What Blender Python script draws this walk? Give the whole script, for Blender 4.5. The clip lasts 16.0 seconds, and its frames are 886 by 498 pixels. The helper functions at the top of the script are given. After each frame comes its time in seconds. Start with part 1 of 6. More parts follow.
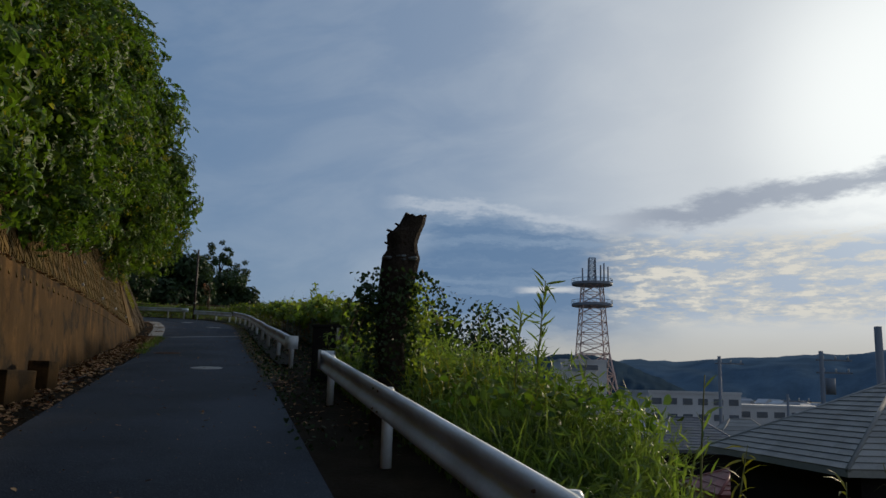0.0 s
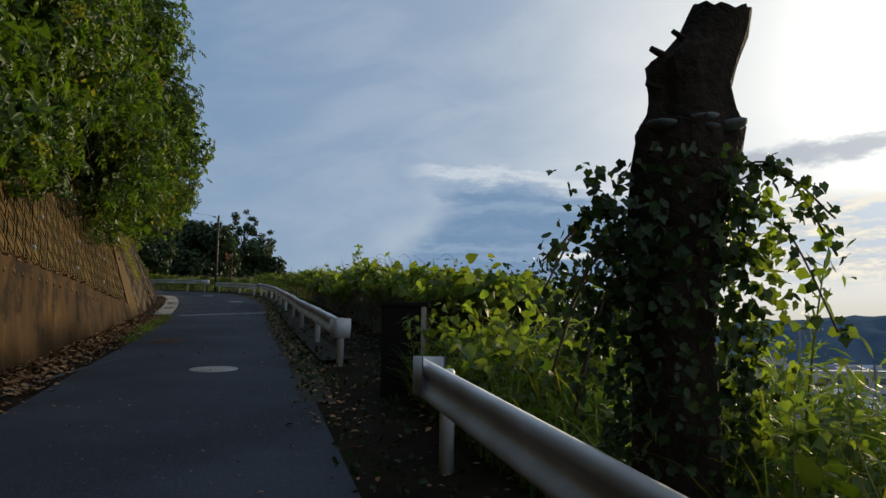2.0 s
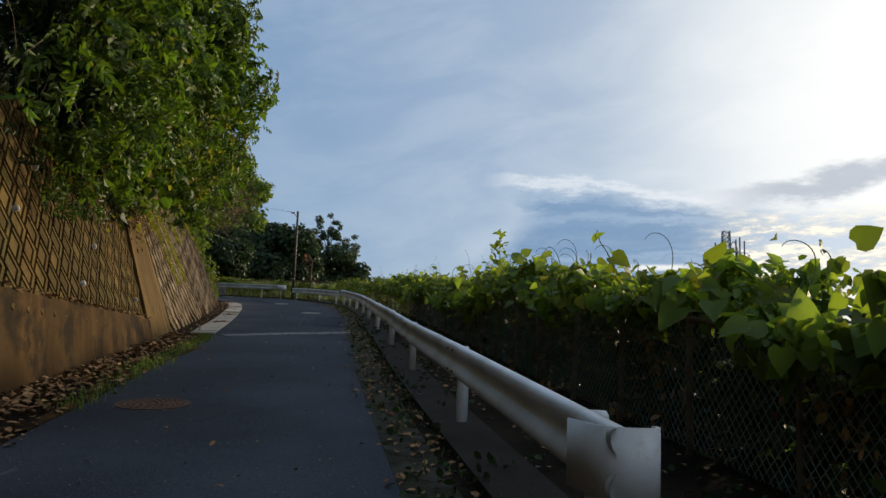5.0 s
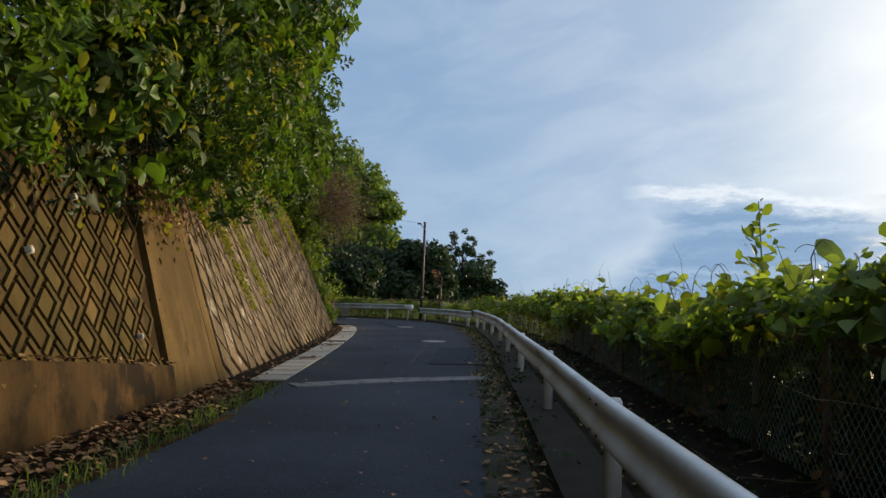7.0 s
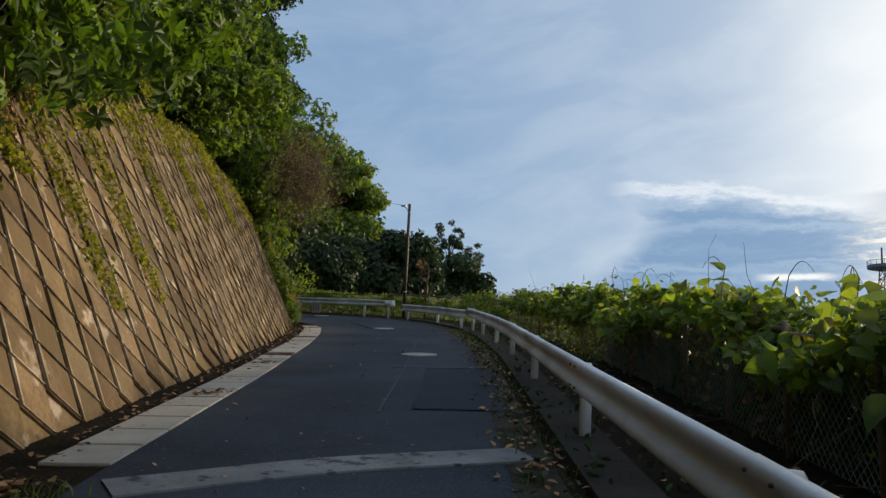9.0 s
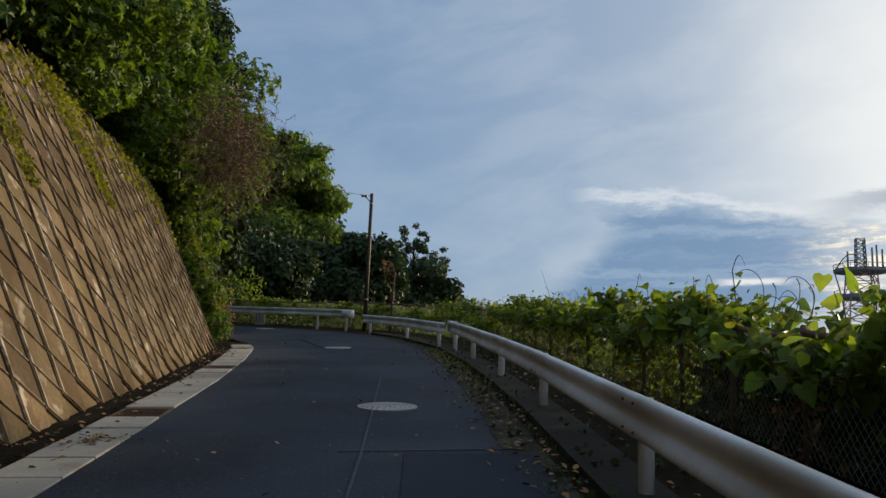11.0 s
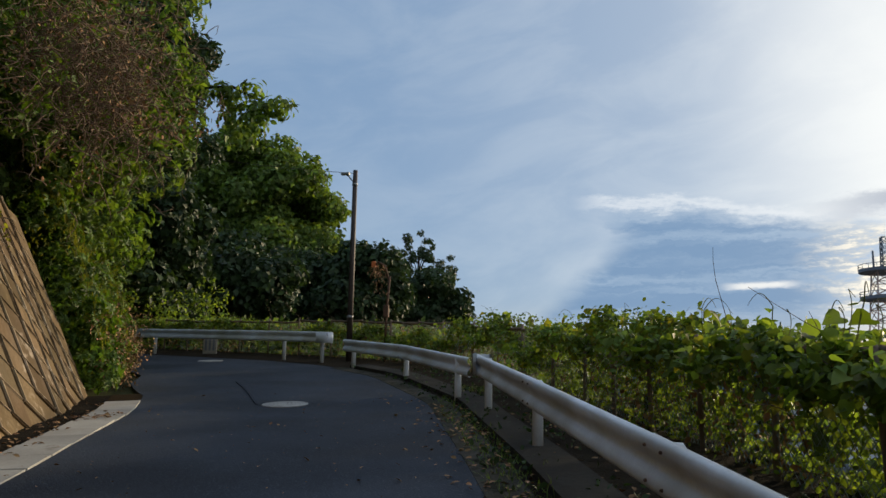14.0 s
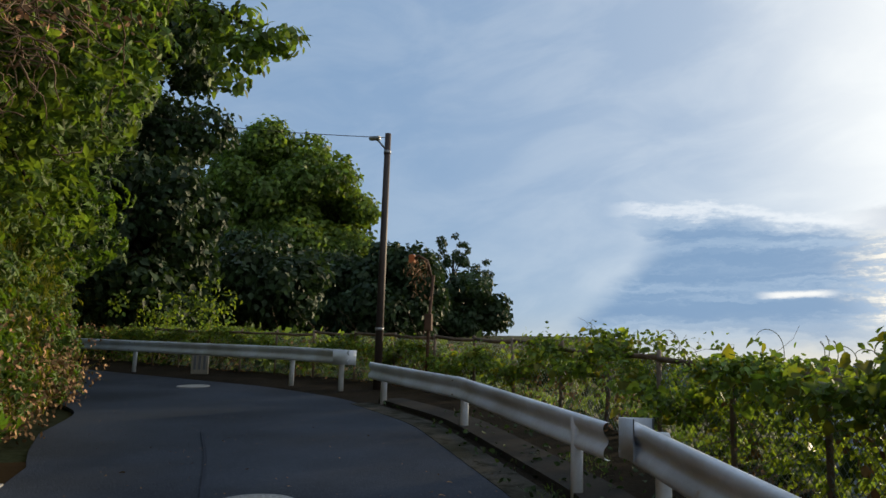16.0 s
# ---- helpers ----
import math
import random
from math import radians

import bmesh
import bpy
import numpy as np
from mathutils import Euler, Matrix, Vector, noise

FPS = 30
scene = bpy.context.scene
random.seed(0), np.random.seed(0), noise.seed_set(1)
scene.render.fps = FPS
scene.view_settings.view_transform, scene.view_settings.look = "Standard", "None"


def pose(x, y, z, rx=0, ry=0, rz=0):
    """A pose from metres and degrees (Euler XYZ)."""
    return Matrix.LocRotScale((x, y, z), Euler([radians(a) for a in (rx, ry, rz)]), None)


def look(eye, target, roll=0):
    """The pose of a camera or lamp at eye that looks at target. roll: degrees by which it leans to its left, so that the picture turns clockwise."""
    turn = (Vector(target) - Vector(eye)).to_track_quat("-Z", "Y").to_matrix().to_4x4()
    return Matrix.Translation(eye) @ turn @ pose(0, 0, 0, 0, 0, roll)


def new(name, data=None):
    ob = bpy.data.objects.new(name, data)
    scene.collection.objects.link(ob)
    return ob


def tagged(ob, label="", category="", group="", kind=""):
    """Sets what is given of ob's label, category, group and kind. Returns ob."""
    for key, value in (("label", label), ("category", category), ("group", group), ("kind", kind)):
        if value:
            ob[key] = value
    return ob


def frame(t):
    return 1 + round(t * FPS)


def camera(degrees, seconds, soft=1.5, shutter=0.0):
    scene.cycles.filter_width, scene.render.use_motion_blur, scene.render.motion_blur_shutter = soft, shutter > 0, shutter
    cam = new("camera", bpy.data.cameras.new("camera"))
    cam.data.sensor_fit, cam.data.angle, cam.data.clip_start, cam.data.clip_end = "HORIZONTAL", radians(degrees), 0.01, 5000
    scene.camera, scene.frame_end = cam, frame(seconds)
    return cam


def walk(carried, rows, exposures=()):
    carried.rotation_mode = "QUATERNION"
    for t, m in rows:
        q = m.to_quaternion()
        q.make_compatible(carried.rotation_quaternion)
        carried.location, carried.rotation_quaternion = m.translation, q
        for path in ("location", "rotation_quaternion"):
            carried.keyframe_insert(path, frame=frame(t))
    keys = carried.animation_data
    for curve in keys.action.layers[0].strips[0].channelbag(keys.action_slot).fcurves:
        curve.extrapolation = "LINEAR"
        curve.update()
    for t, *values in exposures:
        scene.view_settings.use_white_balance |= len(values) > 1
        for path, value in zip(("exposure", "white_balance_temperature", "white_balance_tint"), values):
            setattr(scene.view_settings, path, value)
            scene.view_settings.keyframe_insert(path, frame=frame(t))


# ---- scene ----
cam = camera(58.0, 16.0)
METRES, EYE, TILT, LEAN, TURN = 43.0, 1.35, 9.8, -1.5, 0.0
ROWS = [
    (0.0, 0.0, 0.0, 0.0, 0.0, 0.0, -0.0),
    (0.5, -0.0096, 0.0317, -0.0032, -0.04, -4.32, 2.54),
    (1.0, -0.0157, 0.0649, -0.0063, -1.71, -5.33, 2.51),
    (1.5, -0.0222, 0.096, -0.008, -0.64, -2.26, 2.05),
    (2.0, -0.0307, 0.1268, -0.0099, 1.71, -2.27, 1.09),
    (2.5, -0.0389, 0.1567, -0.0113, 3.78, -1.9, 1.28),
    (3.0, -0.0459, 0.186, -0.0133, 4.78, -1.26, -0.12),
    (5.5, -0.0827, 0.3279, -0.0253, 9.86, -1.46, 1.31),
    (6.0, -0.0893, 0.359, -0.0271, 13.18, 0.42, 1.6),
    (6.5, -0.0944, 0.3915, -0.0291, 13.13, 0.69, 2.0),
    (7.0, -0.1041, 0.4222, -0.0306, 17.26, -0.13, 1.93),
    (7.5, -0.1163, 0.4537, -0.032, 21.05, 0.19, 2.93),
    (8.0, -0.1253, 0.4848, -0.0339, 18.39, 0.23, 2.49),
    (10.5, -0.1773, 0.6388, -0.044, 15.12, -1.24, 1.46),
    (11.0, -0.1865, 0.6692, -0.0455, 13.51, -0.2, 1.46),
    (11.5, -0.1952, 0.6957, -0.0466, 9.16, -0.1, -0.78),
    (12.0, -0.2037, 0.7242, -0.0471, 6.65, -0.61, -1.18),
    (12.5, -0.2113, 0.7529, -0.0489, 7.3, -0.14, -0.3),
    (13.0, -0.2159, 0.7836, -0.0509, 7.73, 0.05, 2.07),
    (13.5, -0.2241, 0.8137, -0.0533, 13.22, 0.82, 1.36),
    (14.0, -0.233, 0.8438, -0.0553, 13.92, 0.62, 2.86),
    (14.5, -0.2424, 0.8726, -0.0566, 14.26, 0.43, 2.47),
    (15.0, -0.2511, 0.9021, -0.0573, 14.22, 1.68, 1.89),
    (15.5, -0.2627, 0.9287, -0.0589, 15.18, 1.76, 1.61),
    (16.0, -0.275, 0.957, -0.0605, 16.16, 1.16, 2.45),
]
walk(cam, [(t, pose(0, 0, EYE, TILT, LEAN, TURN) @ pose(METRES * x, METRES * y, METRES * z, 90 + pitch, roll, yaw)) for t, x, y, z, yaw, pitch, roll in ROWS],
     [(t, e, w, 8) for t, e, w in ((0, -0.45, 5850), (1, -0.25, 5850), (1.9, -0.08, 6150), (2.4, 0.25, 6300), (3, -0.22, 6150), (5.5, 0.3, 6300), (6.5, 0.2, 6260), (7, 0.45, 6350), (7.6, 0.62, 6300), (8.2, 0.45, 6300), (10.5, 0.25, 6300), (12, -0.15, 6200), (12.6, -0.15, 6200), (13.3, 0.1, 6300), (14, 0.24, 6300), (15, 0.15, 6300), (16, 0.35, 6300))])

# ---------- world, sun ----------
SUN_AZ, SUN_EL = radians(36), radians(13.5)
SUN_DIR = Vector((math.sin(SUN_AZ) * math.cos(SUN_EL), math.cos(SUN_AZ) * math.cos(SUN_EL), math.sin(SUN_EL)))


class Nodes:
    """Short hand for node trees."""

    def __init__(self, tree):
        self.t = tree
        tree.nodes.clear()

    def n(self, kind, **kw):
        node = self.t.nodes.new(kind)
        for k, v in kw.items():
            if k == "op":
                node.operation = v
            elif k == "blend":
                node.blend_type = v
            elif k == "dtype":
                node.data_type = v
        return node

    def put(self, sock, v):
        if isinstance(v, bpy.types.NodeSocket):
            self.t.links.new(v, sock)
        elif v is not None:
            if sock.type == "RGBA" and len(v) == 3:
                v = (*v, 1)
            sock.default_value = v

    def math(self, op, a, b=None, c=None):
        m = self.n("ShaderNodeMath", op=op)
        for i, v in enumerate((a, b, c)):
            if v is not None:
                self.put(m.inputs[i], v)
        return m.outputs[0]

    def vmath(self, op, a, b=None):
        m = self.n("ShaderNodeVectorMath", op=op)
        self.put(m.inputs[0], a)
        if b is not None:
            self.put(m.inputs[1], b)
        return m.outputs["Value"] if op in ("DOT_PRODUCT", "LENGTH") else m.outputs[0]

    def step(self, v, lo, hi, a=0.0, b=1.0):
        m = self.n("ShaderNodeMapRange")
        m.interpolation_type = "SMOOTHSTEP"
        for i, x in enumerate((v, lo, hi, a, b)):
            self.put(m.inputs[i], x)
        return m.outputs[0]

    def mix(self, f, a, b, blend="MIX"):
        m = self.n("ShaderNodeMix", dtype="RGBA", blend=blend)
        self.put(m.inputs[0], f)
        self.put(m.inputs[6], a)
        self.put(m.inputs[7], b)
        return m.outputs[2]

    def noise(self, vec, scale, detail=4.0, rough=0.55, dist=0.0):
        m = self.n("ShaderNodeTexNoise")
        self.put(m.inputs["Vector"], vec)
        for k, v in (("Scale", scale), ("Detail", detail), ("Roughness", rough), ("Distortion", dist)):
            m.inputs[k].default_value = v
        return m.outputs[0]

    def xyz(self, x, y, z):
        m = self.n("ShaderNodeCombineXYZ")
        for i, v in enumerate((x, y, z)):
            self.put(m.inputs[i], v)
        return m.outputs[0]


def make_world():
    w = bpy.data.worlds.new("evening_sky")
    scene.world = w
    w.use_nodes = True
    N = Nodes(w.node_tree)
    sky = N.n("ShaderNodeTexSky")
    sky.sky_type, sky.sun_disc = "NISHITA", False
    sky.sun_elevation, sky.sun_rotation = SUN_EL, SUN_AZ
    sky.air_density, sky.dust_density = 1.0, 0.6
    base = N.vmath("SCALE", sky.outputs[0])
    base.node.inputs["Scale"].default_value = 0.075
    d = N.n("ShaderNodeTexCoord").outputs["Generated"]
    sep = N.n("ShaderNodeSeparateXYZ")
    N.put(sep.inputs[0], d)
    x, y, z = sep.outputs
    az = N.math("MULTIPLY", N.math("ARCTAN2", x, y), 57.2958)
    el = N.math("MULTIPLY", N.math("ARCSINE", z), 57.2958)
    bright = Vector((math.sin(radians(33)), math.cos(radians(33)), math.tan(radians(18)))).normalized()  # where the veil glows most
    near_sun = N.vmath("DOT_PRODUCT", d, tuple(bright))
    # thin high cloud over the whole sky, streaked sideways, whiter towards the sun
    hi = N.xyz(N.math("MULTIPLY", az, 0.05), N.math("MULTIPLY", N.math("MULTIPLY_ADD", az, -0.15, el), 0.13), 0.0)
    streaks = N.step(N.noise(hi, 1.7, 6, 0.58, 0.5), 0.36, 0.68)
    side = N.step(az, -26, 26)
    thin = N.mix(side, (0.22, 0.325, 0.49), (0.51, 0.56, 0.64))
    thick = N.mix(side, (0.29, 0.385, 0.53), (0.65, 0.68, 0.72))
    col = N.mix(0.8, base, N.mix(streaks, thin, thick))
    glow = N.step(near_sun, 0.86, 1.0)
    col = N.mix(N.math("MULTIPLY", glow, 0.8), col, (0.97, 0.94, 0.88))
    core = N.math("POWER", N.step(near_sun, 0.96, 1.0), 2.0)
    col = N.mix(core, col, (1.4, 1.34, 1.2))
    # warm pale band over the hills
    low = N.step(el, 6.5, 1.5)
    col = N.mix(N.math("MULTIPLY", low, N.step(az, -24, 10, 0.15, 0.85)), col, (0.66, 0.60, 0.50))
    # long slate-blue cloud bank with a torn bright rim
    wob = N.math("MULTIPLY_ADD", N.noise(N.xyz(N.math("MULTIPLY", az, 0.11), N.math("MULTIPLY", el, 0.3), 2.0), 1.9, 7, 0.66), 3.4, -1.7)
    e2 = N.math("ADD", el, wob)
    a2 = N.math("MULTIPLY_ADD", wob, 1.6, az)
    left_az = N.math("MINIMUM", N.math("MULTIPLY_ADD", e2, 1.0, -12.5), N.math("MULTIPLY_ADD", e2, -1.43, 14.2))
    inside = N.math("SUBTRACT", a2, left_az)
    left = N.step(inside, -0.8, 2.4)
    right = N.step(az, 18, 9)
    top = N.math("MULTIPLY_ADD", N.step(az, 2, 10), -1.1, 12.5)
    bank = N.math("MULTIPLY", N.math("MULTIPLY", N.step(N.math("SUBTRACT", e2, top), 0.3, -1.0), N.step(e2, 2.0, 6.0)), N.math("MULTIPLY", left, right))
    rim = N.math("MULTIPLY", N.step(N.math("ABSOLUTE", N.math("SUBTRACT", e2, N.math("ADD", top, 0.25))), 0.6, 0.0), N.math("MULTIPLY", N.step(az, -5.5, -2), N.step(az, 40, 8)))
    edge_rim = N.math("MULTIPLY", N.step(N.math("ABSOLUTE", N.math("ADD", inside, 0.3)), 1.6, 0.0), N.math("MULTIPLY", N.step(e2, 6.6, 7.6), N.step(e2, 12.8, 12.0)))
    col = N.mix(N.math("MULTIPLY", N.math("MAXIMUM", rim, N.math("MULTIPLY", edge_rim, 0.09)), 0.5), col, (0.80, 0.80, 0.80))
    bars = N.step(N.noise(N.xyz(N.math("MULTIPLY", az, 0.04), N.math("MULTIPLY", e2, 0.8), 5.0), 1.1, 4), 0.4, 0.68)
    col = N.mix(N.math("MULTIPLY", bank, 0.88), col, N.mix(bars, (0.16, 0.26, 0.41), (0.30, 0.395, 0.52)))
    # grey tail of the bank towards the sun
    tail_mid = N.math("MULTIPLY_ADD", N.math("SUBTRACT", az, 14.0), 0.12, 12.0)
    tail = N.math("MULTIPLY", N.step(N.math("ABSOLUTE", N.math("SUBTRACT", e2, tail_mid)), 1.2, 0.2), N.math("MULTIPLY", N.step(az, 9, 16), N.step(az, 60, 36)))
    col = N.mix(N.math("MULTIPLY", tail, 0.75), col, (0.36, 0.39, 0.46))
    # small broken clouds below it, lit from behind
    br = N.noise(N.xyz(N.math("MULTIPLY", az, 0.16), N.math("MULTIPLY", el, 0.6), 9.0), 2.6, 7, 0.66)
    zone = N.math("MULTIPLY", N.step(el, 4.0, 5.8), N.math("MULTIPLY", N.step(el, 11.4, 9.6), N.step(az, 9, 15)))
    col = N.mix(N.math("MULTIPLY", zone, 0.6), col, N.mix(N.step(br, 0.42, 0.5), (0.36, 0.46, 0.60), (0.60, 0.58, 0.54)))
    col = N.mix(N.math("MULTIPLY", zone, N.step(br, 0.5, 0.6)), col, (0.98, 0.88, 0.72))
    sliver = N.math("MULTIPLY", N.step(N.math("ABSOLUTE", N.math("SUBTRACT", N.math("MULTIPLY_ADD", wob, 0.25, el), 7.0)), 0.3, 0.05), N.math("MULTIPLY", N.step(az, 4.5, 6.5), N.step(az, 10.5, 8.5)))
    col = N.mix(N.math("MULTIPLY", sliver, 0.8), col, (0.90, 0.86, 0.80))
    bg = N.n("ShaderNodeBackground")
    N.put(bg.inputs[0], col)
    bg.inputs[1].default_value = 1.0
    out = N.n("ShaderNodeOutputWorld")
    N.put(out.inputs[0], bg.outputs[0])


make_world()
sun = new("sun", bpy.data.lights.new("sun", "SUN"))
sun.data.energy, sun.data.angle, sun.data.color = 4.2, radians(4.0), (1.0, 0.78, 0.50)
sun.matrix_world = look(SUN_DIR * 50, (0, 0, 0))


# ---------- materials ----------
def material(name, base, rough=0.8, metal=0.0, scales=(3.0, 40.0), vary=0.35, bump=0.3, tint=None, bump_dist=0.01, spots=None, translucent=None, per=0.0, spec=0.5, grime=None, through_light=0.48):
    """A surface with two scales of variation. tint: the colour of large stains; spots: (colour, scale, low, high); per: variation from piece to piece."""
    m = bpy.data.materials.new(name)
    m.use_nodes = True
    N = Nodes(m.node_tree)
    geo = N.n("ShaderNodeNewGeometry")
    pos = geo.outputs["Position"]
    big, fine = N.noise(pos, scales[0], 5), N.noise(pos, scales[1], 3)
    tint = tint or tuple(c * (1 - vary) for c in base)
    col = N.mix(N.step(big, 0.3, 0.7), base, tint)
    col = N.mix(N.math("MULTIPLY", N.step(fine, 0.35, 0.7), min(1, vary)), col, tuple(c * 0.55 for c in base))
    if grime:
        run = N.vmath("MULTIPLY", pos, (2.6, 2.6, 0.35))
        col = N.mix(N.math("MULTIPLY", N.step(N.noise(run, 1.0, 6, 0.65), 0.40, 0.58), 0.9), col, grime)
        col = N.mix(N.math("MULTIPLY", N.step(N.noise(pos, 0.45, 4, 0.6), 0.5, 0.68), 0.6), col, tuple(c * 0.7 for c in grime))
    if spots:
        c, s, lo, hi = spots
        col = N.mix(N.step(N.noise(pos, s, 6, 0.6), lo, hi), col, c)
    if per:
        obj = N.n("ShaderNodeObjectInfo").outputs["Random"]
        rnd = N.math("FRACT", N.math("ADD", obj, geo.outputs["Random Per Island"]))
        hsv = N.n("ShaderNodeHueSaturation")
        N.put(hsv.inputs["Color"], col)
        N.put(hsv.inputs["Value"], N.math("MULTIPLY_ADD", rnd, 2 * per, 1 - per))
        N.put(hsv.inputs["Hue"], N.math("MULTIPLY_ADD", N.math("FRACT", N.math("MULTIPLY", rnd, 7.31)), 0.05 * per, 0.5 - 0.025 * per))
        col = hsv.outputs[0]
    p = N.n("ShaderNodeBsdfPrincipled")
    N.put(p.inputs["Base Color"], col)
    p.inputs["Metallic"].default_value = metal
    p.inputs["Specular IOR Level"].default_value = spec
    N.put(p.inputs["Roughness"], N.math("MULTIPLY_ADD", fine, 0.25, rough - 0.12))
    if bump:
        b = N.n("ShaderNodeBump")
        b.inputs["Strength"].default_value, b.inputs["Distance"].default_value = bump, bump_dist
        N.put(b.inputs["Height"], N.math("ADD", N.math("MULTIPLY", big, 0.6), fine))
        N.put(p.inputs["Normal"], b.outputs[0])
    shader = p.outputs[0]
    if translucent:
        tr = N.n("ShaderNodeBsdfTranslucent")
        N.put(tr.inputs[0], N.mix(1.0, col, translucent, "MULTIPLY"))
        mx = N.n("ShaderNodeMixShader")
        mx.inputs[0].default_value = through_light
        N.put(mx.inputs[1], shader)
        N.put(mx.inputs[2], tr.outputs[0])
        shader = mx.outputs[0]
    out = N.n("ShaderNodeOutputMaterial")
    N.put(out.inputs[0], shader)
    return m


